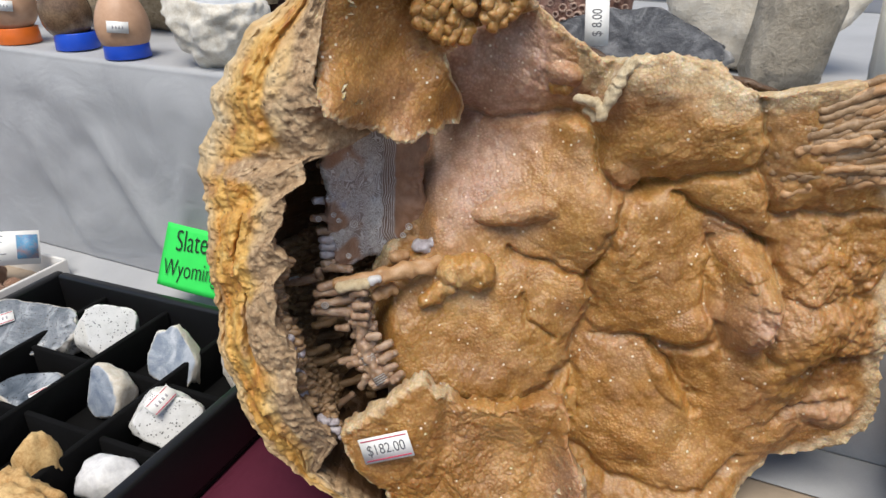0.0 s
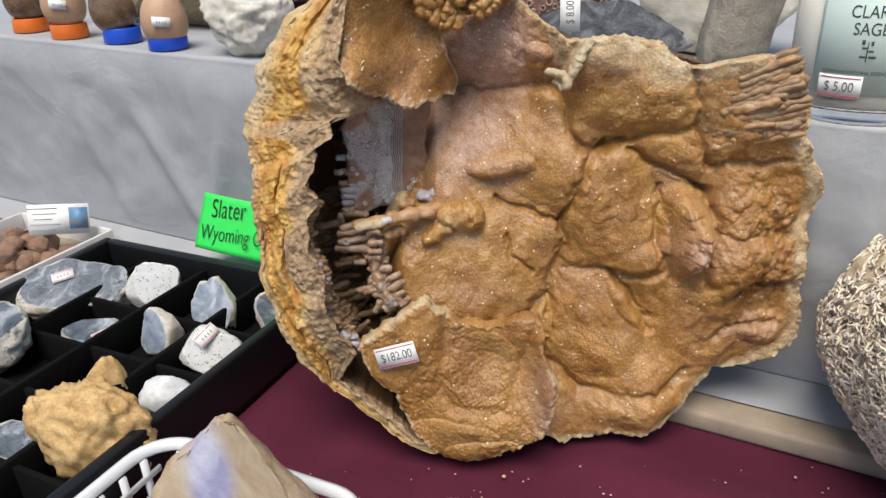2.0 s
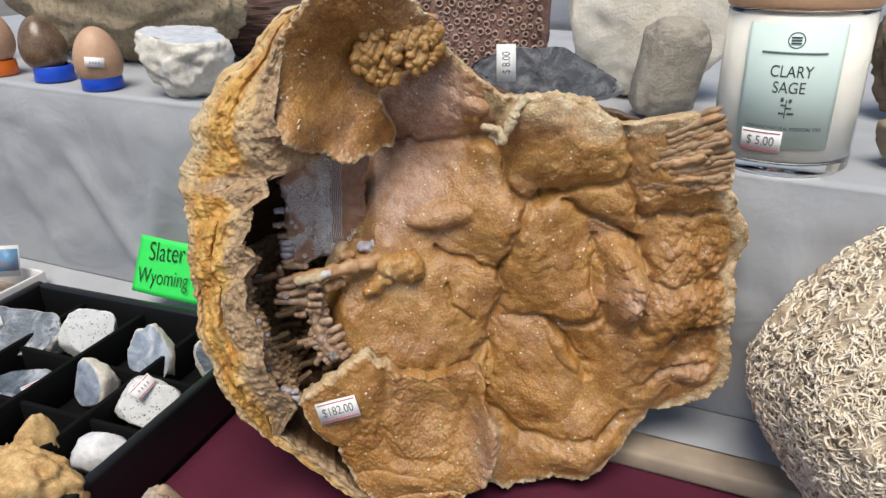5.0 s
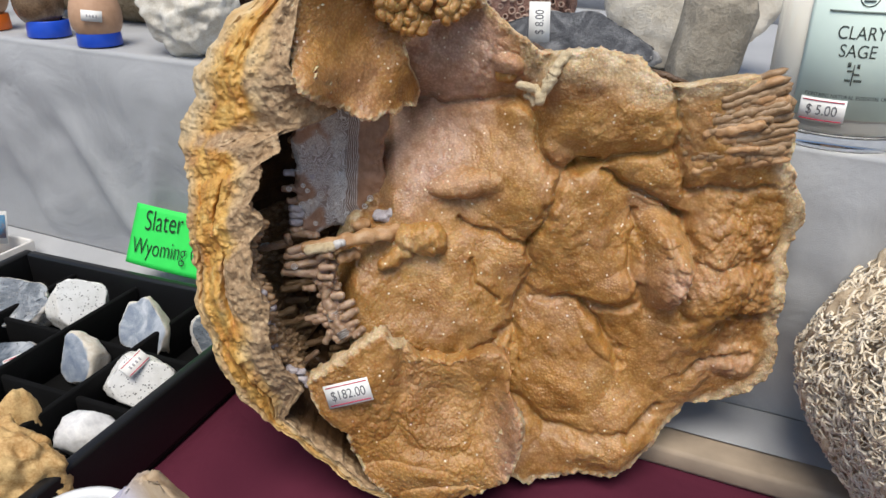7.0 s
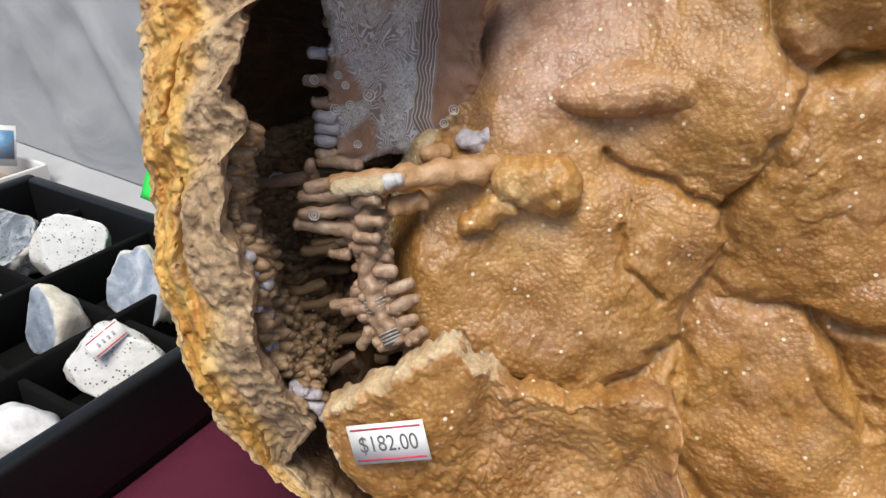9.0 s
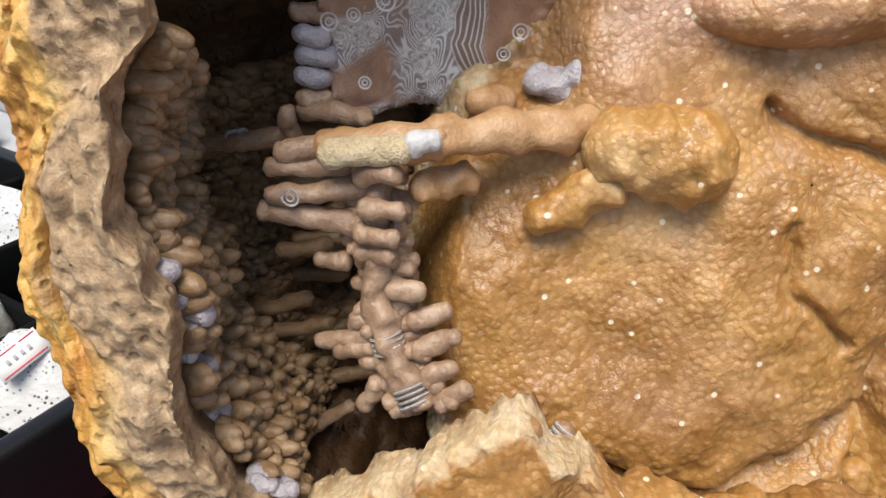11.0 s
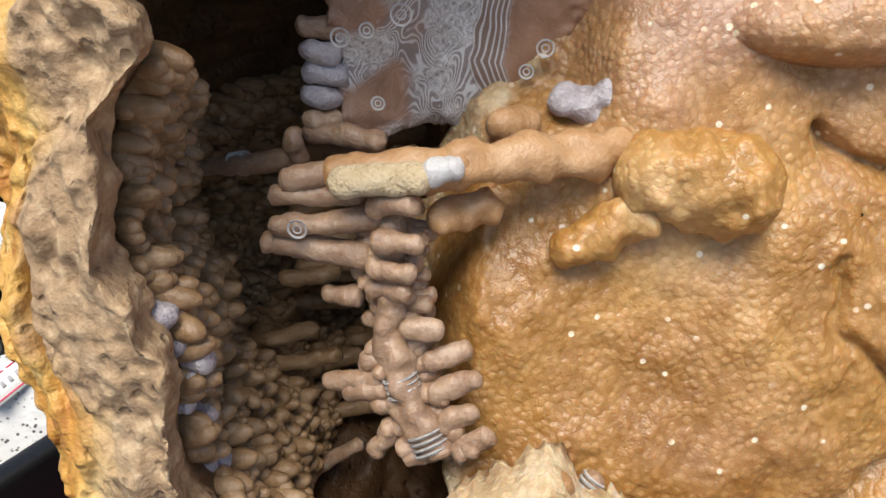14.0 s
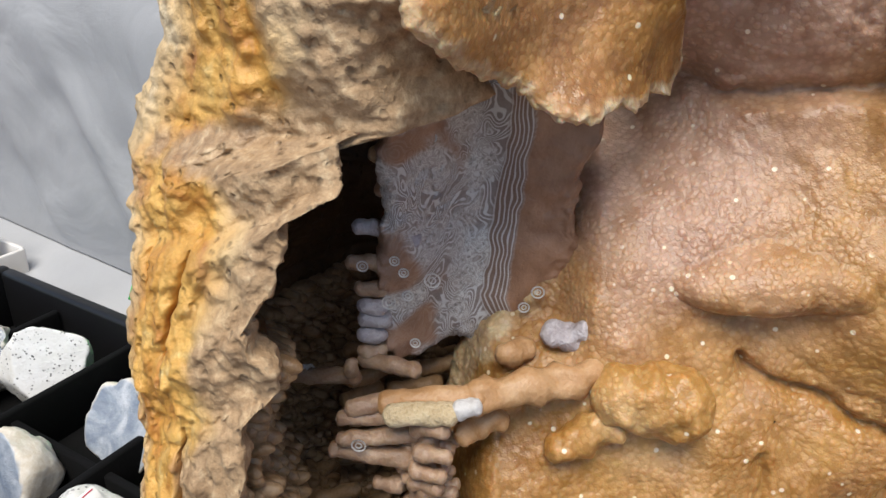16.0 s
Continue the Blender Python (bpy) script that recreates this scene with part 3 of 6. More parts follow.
def geode():
    g = tagged(empty("geode", Matrix.Translation((0.06, 0.28, TABLE))), "large broken geode, tan waxy chalcedony lobes, propped on maroon cloth", "geode")
    outline = ((31, 264), (40, 254), (55, 240), (67, 234), (71, 233), (79, 236), (90, 237), (104, 234), (114, 230), (122, 223), (131, 219), (144, 224), (159, 226), (168, 224), (174, 215), (183, 205), (188, 198), (186, 187), (191, 176), (198, 164), (200, 151), (197, 134), (198, 117), (197, 100), (201, 79), (201, 66), (192, 56), (179, 49), (166, 46), (156, 46), (149, 37), (137, 28), (128, 18), (111, 10), (87, 6), (66, 1), (57, 8), (20, 30), (-14, 56), (-32, 86), (-40, 110), (-38, 130), (-24, 150), (-22, 181), (-26, 205), (-20, 250), (5, 275))
    v, f, t = polar_sheet((36, 134), outline, bowl_depth, bowl_colour, 1250, 290, 9, 2.0, 3)
    mesh_object("bowl", v, f, M_GEODE, g, "tan, pink-grey and amber waxy lobes with pale specks", t)

    # the upper flap, a curved plate that overhangs the cavity
    def flap_depth(x, z):
        p = np.stack([x, z, np.zeros(len(x))], 1)
        y = 279 - 0.20 * (z - 248) + 0.42 * (x + 48) + 19 * hill(x, z, -14, 254, 24, 24) + 4 * hill(x, z, -20, 235, 20, 14)
        y = y - 22 * hill(x, z, -44, 222, 12, 15) - 9 * hill(x, z, -16, 203, 12, 8) + 22 * hill(x, z, 10, 210, 14, 16) + 8 * hill(x, z, 26, 244, 14, 14)
        cluster = 1 + 1.2 * hill(x, z, 10, 264, 18, 17)
        return y + 2.0 * fbm(p, 0.05, 3, 61) - cluster * nodules(x, z, y, 63, 4.5, 0.7) - 0.6 * nodules(x, z, y, 64, 2.2, 0.35)

    def flap_colour(x, z, edge):
        p = np.stack([x, z, np.zeros(len(x))], 1)
        return np.stack([smooth(3.0, 0.6, edge + 1.5 * fbm(p, 0.4, 2, 53)), np.clip(0.45 + 0.4 * fbm(p, 0.05, 2, 66), 0, 1), np.clip(0.65 + 0.3 * fbm(p, 0.06, 2, 67), 0, 1)], 1)

    outline = ((-51, 241), (-49, 230), (-42, 219), (-33, 211), (-18, 203), (-10, 206), (-5, 202), (0, 206), (4, 203), (9, 210), (5, 218), (2, 225), (-1, 236), (8, 246), (22, 250), (41, 253), (33, 266), (24, 279), (11, 290), (-8, 296), (-26, 292), (-38, 280), (-46, 262))
    v, f, t = polar_sheet((-14, 250), outline, flap_depth, flap_colour, 640, 130, 8, 1.1, 7, 1.2)
    mesh_object("flap", v, f, M_GEODE, g, "brown curved plate with knobby top and pale broken edge", t)

    # the lower front fragment that carries the price label
    def frag_depth(x, z):
        p = np.stack([x, z, np.zeros(len(x))], 1)
        y = 250 + 0.10 * z + 9 * hill(x, z, 18, 66, 18, 16) - 10 * hill(x, z, 22, 30, 26, 14) - 20 * hill(x, z, 54, 56, 7, 24) - 8 * hill(x, z, 52, 22, 12, 14)
        for cx, cz, rx, rz, rise in ((-24, 72, 22, 30, 2.5), (18, 60, 20, 24, 3), (-2, 18, 30, 14, 4), (20, 10, 26, 10, 4)):
            y = y - rise * np.sqrt(np.clip(1.05 - ((x - cx) / rx) ** 2 - ((z - cz) / rz) ** 2, 0, 1))
        d = line_distance(x, z, (-3, 93, -5, 71, -9, 53, -1, 39, 30, 37, 37, 57, 43, 74, 47, 88))
        y = y + 2.4 * np.exp(-(d / 3.2) ** 2)
        return y + 1.8 * fbm(p, 0.05, 3, 71) - nodules(x, z, y, 73, 5.0, 0.8) - 0.8 * nodules(x, z, y, 74, 2.5, 0.4)

    def frag_colour(x, z, edge):
        p = np.stack([x, z, np.zeros(len(x))], 1)
        return np.stack([smooth(2.0, 0.4, edge + 1.2 * fbm(p, 0.4, 2, 53)) * np.maximum(smooth(70, 62, z), smooth(2, -6, x)), np.clip(0.9 * hill(x, z, 52, 40, 9, 45) + 0.2 * fbm(p, 0.05, 2, 76), 0, 1), np.clip(0.2 + 0.8 * hill(x, z, -30, 45, 14, 25) + 0.3 * fbm(p, 0.06, 2, 77), 0, 1)], 1)

    outline = ((-52, 77), (-31, 93), (-19, 102), (-13, 105), (-10, 97), (-1, 93), (5, 88), (22, 86), (37, 92), (49, 91), (50, 75), (57, 58), (54, 41), (46, 22), (30, 11), (11, 2), (-2, 2), (-17, 16), (-28, 32), (-33, 48), (-43, 54), (-49, 66))
    v, f, t = polar_sheet((4, 42), outline, frag_depth, frag_colour, 700, 170, 10, 0.9, 13, 1.0)
    mesh_object("fragment", v, f, M_GEODE, g, "tan front fragment with pale crumbling edges", t)
    price_label(g, "$182.00", (-31, 75), frag_depth)
    # the chalky folded rim that hangs beside the upper lobe
    for a, b, r0, r1 in (((78, 296, 236), (69, 294, 224), 2.0, 2.6), ((70, 294, 226), (63, 295, 210), 2.6, 2.2), ((67, 296, 215), (53, 300, 219), 2.4, 1.5), ((58, 302, 214), (63, 299, 209), 1.6, 1.4)):
        v, f = tube_mesh((a, tuple((p + q) / 2 + 0.6 for p, q in zip(a, b)), b), (r0, (r0 + r1) / 2, r1), int(a[0]), 26, 0.3)
        mesh_object("folded_rim", v, f, M_CREAM, g, "cream chalky folded rim")
    back_crust(g)

    shell(g)
    agate_patch(g)
    fingers(g)
    return g


def shell(g):
    """The rough outer wall that curls round the cavity: outside, lip, and the inner wall with the hollow's shade in its
    colour.
    """
    # outer x, z, its depth, inner x, z, its depth
    cuts = np.array(((-38, 285, 300, -35, 284, 290), (-52, 274, 300, -42, 272, 283), (-69, 258, 300, -46, 258, 280), (-84, 247, 303, -48, 246, 276), (-94, 234, 305, -51, 234, 271), (-101, 220, 308, -47, 226, 271), (-108, 207, 311, -42, 216, 284), (-114, 197, 315, -33, 206, 301), (-115, 190, 313, -48, 204, 288), (-112, 182, 305, -57.5, 204, 272), (-110, 174, 297, -57, 196, 267), (-109, 165, 292, -64, 193, 262), (-110, 154, 290, -67, 182, 262), (-110, 144, 290, -71, 174, 258), (-110, 134, 290, -66, 164, 257), (-109, 124, 288, -72, 157, 256)), float)
    cuts = np.concatenate([cuts, ((-108, 112, 285, -72, 140, 252), (-106, 100, 282, -66, 126, 250), (-103, 86, 279, -67, 108, 249), (-97, 74, 274, -62, 88, 252), (-89, 63, 270, -53, 73, 258), (-76, 48, 268, -68, 52, 262), (-60, 36, 264, -54, 42, 259), (-45, 24, 260, -39, 30, 256), (-28, 10, 255, -22, 15, 252), (5, 2, 252, 8, 6, 250))])
    outer, inner = cuts[:, :2], cuts[:, 3:5]
    n = 640
    s = np.linspace(0, 1, n)
    k = np.linspace(0, 1, len(outer))
    def along(pts):
        q = np.stack([np.interp(s, k, pts[:, 0]), np.interp(s, k, pts[:, 1])], 1)
        for _ in range(5):
            q[1:-1] = 0.25 * q[:-2] + 0.5 * q[1:-1] + 0.25 * q[2:]
        return q
    o, i = along(outer), along(inner)
    hub = np.array((10.0, 140.0))
    sk = np.stack([s * 300, np.zeros(n), np.zeros(n)], 1)
    i_smooth = i
    i = i + ((0.8 * fbm(sk, 0.09, 3, 91) + 0.9 * fbm(sk, 0.3, 3, 92)) * smooth(0.28, 0.36, s))[:, None] * (i - o) / np.linalg.norm(i - o, axis=1)[:, None]
    o = o + (1.6 * fbm(sk, 0.12, 3, 93))[:, None] * (o - hub) / np.linalg.norm(o - hub, axis=1)[:, None]
    inward = hub - o
    inward /= np.linalg.norm(inward, axis=1)[:, None]
    low = smooth(0.72, 0.84, s)           # towards the bottom the wall thins to a lip
    rows, marks = [], []

    def row(xz, y, mark):
        rows.append(np.stack([xz[:, 0], y * np.ones(n), xz[:, 1]], 1))
        marks.append(mark)

    odepth, lipdepth = np.interp(s, k, cuts[:, 2]), np.interp(s, k, cuts[:, 5])
    front = cuts[:, 5].copy()
    front[5:10] = (269, 268, 267, 266, 265)
    lipfront = np.interp(s, k, front)      # the lip's face runs on in front of the recessed roof
    # behind and outside
    for q in np.linspace(0, 1, 14):
        row(o + inward * (24 * (1 - q) ** 2), odepth + (382 - odepth) * (1 - q), 0)
    for q in np.linspace(0.03, 1, 84):
        bulge = odepth - (odepth - lipfront * (1 - q ** 6) - lipdepth * q ** 6) * np.sin(q * math.pi / 2) ** 0.8
        row(o * (1 - q) + (i_smooth * (1 - q ** 4) + i * q ** 4) * q, bulge, q)
    # the broken inner edge and the inner wall
    for q in np.linspace(0.1, 1, 8):
        row(i - inward * (2 * q), lipdepth + 8 * q, 1.5)
    wall = o + inward * (10 + 8 * low)[:, None]
    for q in np.linspace(0.06, 1, 22):
        row((i - inward * 2) * (1 - q) + wall * q, lipdepth + 8 + (306 - lipdepth) * np.sin(q * math.pi / 2) ** 1.3, 1.6 + 0.4 * q)
    for q in np.linspace(0.04, 1, 30):
        row(wall + inward * (70 * q ** 1.8), 314 + 66 * np.sin(q * math.pi / 2), 2.0 + q)
    P = np.stack(rows)
    nr = len(rows)
    mk = np.repeat(np.array(marks), n)
    P = P.reshape(-1, 3)
    out = P[:, [0, 2]] - hub
    out /= np.linalg.norm(out, axis=1)[:, None]
    on_lip = ((mk > 0) & (mk <= 1)).astype(float)
    # ridges that run along the wall, pits across it
    ss = np.tile(s, nr)
    lay = np.stack([mk * 26 + 2 * fbm(P, 0.03, 2, 95), ss * 30, np.zeros(len(P))], 1)
    rough = 2.0 * fbm(lay, 0.22, 4, 96) + 1.5 * fbm(P, 0.14, 4, 97) + 0.8 * np.clip(1 - worley(P, 0.22, 94) * 1.3, -0.3, 1) + 1.1 * fbm(P, 0.4, 3, 89) + 1.5 * np.sin(mk * 26 + 4 * fbm(lay, 0.1, 2, 88)) * smooth(0.75, 0.5, mk) + 0.7 * np.tanh(4 * fbm(lay, 0.12, 3, 87)) * smooth(0.8, 0.6, mk)
    P[:, 1] -= on_lip * rough * 0.75
    crack = np.exp(-((mk - 0.52 - 0.06 * np.sin(ss * 23) - 0.03 * fbm(lay, 0.4, 2, 86)) / 0.02) ** 2) * smooth(-0.2, 0.1, vnoise(lay, 0.5, 98)) + 0.8 * np.exp(-((mk - 0.16 - 0.04 * np.sin(ss * 17 + 1)) / 0.025) ** 2) * smooth(-0.1, 0.2, vnoise(lay, 0.4, 85))
    crack = crack * smooth(0.36, 0.46, ss)
    P[:, 1] += on_lip * crack * 7
    out_amt = np.where(mk == 0, 1.6 * fbm(P, 0.10, 4, 99), 0) + np.where(mk == 1.5, 1.2 * fbm(P, 0.25, 3, 100), 0)
    P[:, 0] += out[:, 0] * out_amt
    P[:, 2] += out[:, 1] * out_amt
    knobs = np.where(mk > 1.75, 2.2 * np.clip(1 - worley(P, 0.17, 101) ** 2 * 1.4, -0.2, 1), 0)
    P[:, 0] -= out[:, 0] * knobs
    P[:, 2] -= out[:, 1] * knobs
    stain = np.clip((1.6 * hill(mk, ss, 0.42, 0.45, 0.26, 0.38) + 0.6 * fbm(lay, 0.12, 3, 102)), 0, 1) * on_lip
    grey = np.where((mk > 0) & (mk < 1.8), 0.95 * smooth(0.60, 0.78, mk + 0.16 * fbm(P, 0.08, 3, 103) + 0.42 * np.exp(-((ss - 0.31) / 0.06) ** 2)), 0)
    # the hollow's shade, laid on as a dark tone past the lip
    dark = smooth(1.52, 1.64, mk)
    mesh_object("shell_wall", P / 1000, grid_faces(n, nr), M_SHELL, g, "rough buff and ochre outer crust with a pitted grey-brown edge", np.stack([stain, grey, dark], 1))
    # rounded nodules that line the inner wall
    rng = random.Random(77)
    sv, sf = ico(2)
    V, F, count = [], [], 0
    first = 14 + 84 + 8
    P3 = P.reshape(nr, n, 3)
    for _ in range(4600):
        c = int(n * rng.uniform(0.56, 0.84))
        j = first + int((nr - first - 8) * rng.uniform(0.03, 1))
        centre = P3[j, c]
        inw = inward[c]
        r = rng.uniform(1.2, 2.3)
        long = r * rng.uniform(1.1, 3.0)
        axis = np.array((inw[0] + rng.uniform(-0.2, 0.3), rng.uniform(-0.7, 0.1), inw[1] + rng.uniform(-0.4, 0.2)))
        axis /= np.linalg.norm(axis)
        q = sv * r
        q = q + np.outer(q @ axis, axis) * (long / r - 1)
        V.append((q + centre + axis * long * 0.35) / 1000)
        F.append(sf + count)
        count += len(sv)
    ob = mesh_object("nodule_lining", np.concatenate(V), np.concatenate(F), M_NODULE, g, "brown rounded nodules lining the hollow")
    ob["kind"] = "stuff"


def back_crust(g):
    """The closed rough back of the geode, behind its face and its hollow."""
    outline = ((-40, 276), (-66, 250), (-88, 210), (-94, 170), (-90, 120), (-80, 75), (-50, 40), (-10, 14), (40, 8), (110, 16), (150, 42), (190, 66), (192, 110), (194, 150), (180, 195), (150, 215), (110, 226), (70, 228), (40, 246), (0, 286))

    def depth(x, z):
        p = np.stack([x, z, np.zeros(len(x))], 1)
        t = smooth(70, -12, x)
        return (1 - t) * (bowl_base(x, z) + 18) + t * 375 + 3 * fbm(p, 0.05, 3, 131)

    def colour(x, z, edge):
        # dark inner tone all over, as painted shade at the hollow's back
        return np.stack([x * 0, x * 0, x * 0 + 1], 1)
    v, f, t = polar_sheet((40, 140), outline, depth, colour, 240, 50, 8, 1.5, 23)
    mesh_object("back_crust", v, f, M_SHELL, g, "rough brown back of the hollow, darkened to stand for shade", t)


def agate_patch(g):
    def depth(x, z):
        p = np.stack([x, z, np.zeros(len(x))], 1)
        y = 319 + 2 * smooth(-30, -18, x) - 14 * smooth(-38, -56, x) + 4 * hill(x, z, -33, 172, 7, 20)
        return y + 1.2 * fbm(p, 0.08, 3, 111) - nodules(x, z, y, 113, 3.2, 0.7) * (0.3 + 1.4 * smooth(-38, -46, x))

    def colour(x, z, edge):
        p = np.stack([x, z, np.zeros(len(x))], 1)
        line = x - np.interp(z, (141, 145, 151, 160, 170, 187, 199), (-20, -26, -29, -28, -27, -26, -25)) + 0.8 * fbm(p, 0.15, 2, 115)
        brown = np.maximum(smooth(0.4, 1.4, line), 0.9 * smooth(-42, -47, x + 5 * fbm(p, 0.12, 3, 118)) * smooth(-0.25, 0.1, vnoise(p, 0.13, 119)))
        band = smooth(-5.5, -4.2, line) * (1 - brown)
        return np.stack([band, brown, line / 40 + 0.5], 1)

    outline = ((-57, 192), (-52, 199), (-37, 204), (-24, 206), (-12, 204), (-9, 196), (-11, 188), (-14, 184), (-13, 177), (-14, 172), (-11, 164), (-13, 158), (-16, 152), (-15, 148), (-20, 145), (-19, 140), (-32, 138), (-44, 138), (-55, 140), (-55, 153), (-57, 164), (-55, 177))
    v, f, t = polar_sheet((-32, 172), outline, depth, colour, 300, 90, 10, 0.7, 17, 1.0)
    mesh_object("agate_patch", v, f, M_AGATE, g, "blue-grey agate patch with fine white contour bands", t)


def tube_mesh(path, radii, seed, segments=18, lumps=0.12, m=26):
    """A knobbly finger along a path of points (millimetres), with rounded ends."""
    path = np.array(path, float)
    k = np.linspace(0, 1, len(path))
    s = np.linspace(0, 1, m)
    c = np.stack([np.interp(s, k, path[:, j]) for j in range(3)], 1)
    r = np.interp(s, np.linspace(0, 1, len(radii)), radii)
    axis = c[-1] - c[0]
    length = np.linalg.norm(axis)
    axis = axis / length
    side = np.cross(axis, (0.3, 1.0, 0.2))
    side /= np.linalg.norm(side)
    up = np.cross(axis, side)
    cap = np.clip((1 - s) * length / r[-1], 0, 1)
    foot = np.clip(s * length / r[0], 0, 1)
    r = r * np.sqrt(np.clip(1 - (1 - cap) ** 2, 0.0004, 1)) * np.sqrt(np.clip(1 - (1 - foot) ** 2, 0.0004, 1))
    a = np.arange(segments) * math.tau / segments
    P = c[:, None, :] + r[:, None, None] * (np.cos(a)[None, :, None] * side + np.sin(a)[None, :, None] * up)
    P = P.reshape(-1, 3)
    core = np.repeat(c, segments, 0)
    grain = np.sqrt(np.clip(1 - (worley(P, 0.36, seed + 3) / 0.6) ** 2, 0, 1))
    thick = np.linalg.norm(P - core, axis=1) + 0.4
    P = core + (P - core) * (1 + lumps * 1.8 * vnoise(P, 0.32, seed) + 0.45 * grain / thick)[:, None]
    return P / 1000, grid_faces(segments, m, True)


def fingers(g):
    rng = random.Random(5)
    name = "stalactite"

    M_GEODE_F = stone_material("finger_tan", (0.30, 0.15, 0.055), (0.42, 0.23, 0.10), (0.52, 0.34, 0.19), 130, 0.4, 0.0002, subsurface=0.1)

    def finger(a, b, r0, r1, material=None, lumps=0.14):
        fine = max(r0, r1) > 4
        mid = [(p + q) / 2 + rng.uniform(-0.6, 0.6) for p, q in zip(a, b)]
        v, f = tube_mesh((a, mid, b), (r0, (r0 + r1) / 2, r1), rng.randrange(999), 48 if fine else 18, lumps, 48 if fine else 26)
        return mesh_object(name, v, f, material or M_FINGER, g)

    # the branch with the cut face, and the bundle under it
    finger((0, 306, 141), (-36, 289, 141), 3.4, 3.6, M_GEODE_F, 0.25)
    finger((-30, 290, 141), (-55, 289, 139), 3.6, 2.6, M_GEODE_F)
    finger((-46, 291, 139), (-62, 288, 137), 2.2, 1.8)
    finger((-48, 291, 135), (-64, 288, 134), 2.2, 1.8)
    finger((-44, 289, 132), (-64, 287, 129), 2.3, 1.7)
    finger((-46, 289, 124), (-66, 288, 125.5), 2.2, 1.7)
    finger((-26, 298, 131), (-37, 288, 133), 3.4, 2.4, M_GEODE_F, 0.2)
    finger((-46, 299, 141), (-62, 304, 140), 2.0, 1.7)
    finger((-62, 302, 134), (-63, 300, 142), 1.9, 1.5)
    finger((-20, 310, 143), (-29, 304, 144), 3.2, 2.8, M_GEODE_F)
    # spine that runs down from it
    spine = ((-44, 290, 133), (-43, 288, 125), (-43, 287, 117), (-42, 286, 110), (-41, 283, 105), (-38, 281, 98), (-32, 276, 92))
    v, f = tube_mesh(spine, (2.6, 3.2, 3.0, 3.2, 2.8, 3.2, 2.8), 55, 28, 0.3, 80)
    mesh_object("spine", v, f, M_FINGER, g)
    for a, b in (((-47, 287, 134), (-38, 284, 137)), ((-46, 286, 129), (-37, 283, 130)), ((-47, 286, 124), (-38, 283, 125)), ((-47, 287, 119), (-39, 283, 121)), ((-48, 289, 116), (-56, 290, 115)), ((-43, 283, 103), (-55, 285, 99)), ((-42, 282, 101), (-51, 284, 98)), ((-41, 284, 113), (-33, 284, 114)), ((-37, 284, 106), (-28, 286, 109)), ((-35, 281, 101), (-26, 281, 107)), ((-33, 279, 96), (-26, 279, 101)), ((-30, 277, 92), (-23, 277, 98)), ((-41, 281, 95), (-45, 281, 86))):
        finger(a, b, 2.0, 1.6)
    for j in range(84):
        t = rng.random()
        c = [np.interp(t, np.linspace(0, 1, 7), [p[k] for p in spine]) for k in range(3)]
        side = -1 if j % 2 == 0 else 1
        length = rng.uniform(3.5, 8)
        finger((c[0], c[1] + 3, c[2]), (c[0] + side * length, c[1] + rng.uniform(-1.5, 5), c[2] + rng.uniform(-2, 2) + 2 * side * t), 2.0, rng.uniform(1.0, 1.6))
    # short fingers beside the agate patch
    for a, b, grey in (((-52, 312, 188), (-60, 308, 190), 0), ((-50, 312, 182), (-59, 309, 181), 0), ((-48, 311, 169), (-64, 308, 173), 1), ((-54, 307, 164), (-65, 305, 165), 0), ((-54, 307, 158), (-63, 305, 158.5), 0), ((-55, 306, 154), (-62, 303, 155), 1), ((-54, 306, 150), (-62, 304, 151), 1), ((-55, 306, 146), (-62, 303, 147.5), 1), ((-55, 305, 142), (-62, 303, 143), 0)):
        finger(a, b, 2.0, 1.6, M_PURPLE if grey else M_FINGER)
    # the lilac stub below the patch
    finger((5, 311, 146.5), (-19, 310, 147), 4.6, 2.8, M_PURPLE, 0.3)
    # slender bridges across the hollow
    finger((-62, 304, 135), (-86, 311, 128), 1.9, 1.6)
    finger((-51, 300, 70), (-65, 300, 58), 1.6, 1.4)
    finger((-63, 312, 91), (-87, 312, 83), 1.9, 1.6, M_NODULE)
    finger((-57, 308, 88), (-73, 308, 83), 1.8, 1.6, M_NODULE)
    # fingers deep in the hollow
    for _ in range(46):
        z = rng.uniform(45, 132)
        x = rng.uniform(-74, -40)
        y = rng.uniform(312, 345)
        finger((x + rng.uniform(10, 20), y + 8, z + rng.uniform(-3, 3)), (x, y, z), 2.2, 1.6, M_NODULE)
    # the ropy bundle at the upper edge of the bowl
    for j in range(50):
        t = j / 49
        x0 = 132 + rng.uniform(0, 34)
        z0 = 212 - 35 * t + 0.22 * (x0 - 132) + rng.uniform(-2, 2)
        x1 = min(x0 + rng.uniform(24, 46), 184 - 16 * max(0, 0.5 - t))
        z1 = z0 + (x1 - x0) * (0.42 - 0.2 * t) + rng.uniform(-1, 1)
        y0, y1 = bowl_depth(np.array((x0, x1)), np.array((z0, z1)))
        finger((x0, y0 + 1.5, z0), (x1, y1 - rng.uniform(0, 5), z1), rng.uniform(1.5, 2.6), rng.uniform(1.2, 2.2), M_NODULE if rng.random() < 0.75 else M_GEODE_F, 0.25)
    # knobbly cluster at the head of the flap
    for j in range(64):
        u, w = rng.uniform(-1, 1), rng.uniform(-1, 1)
        if u * u + w * w > 1:
            continue
        x0, z0 = 10 + 22 * u, 262 + 17 * w
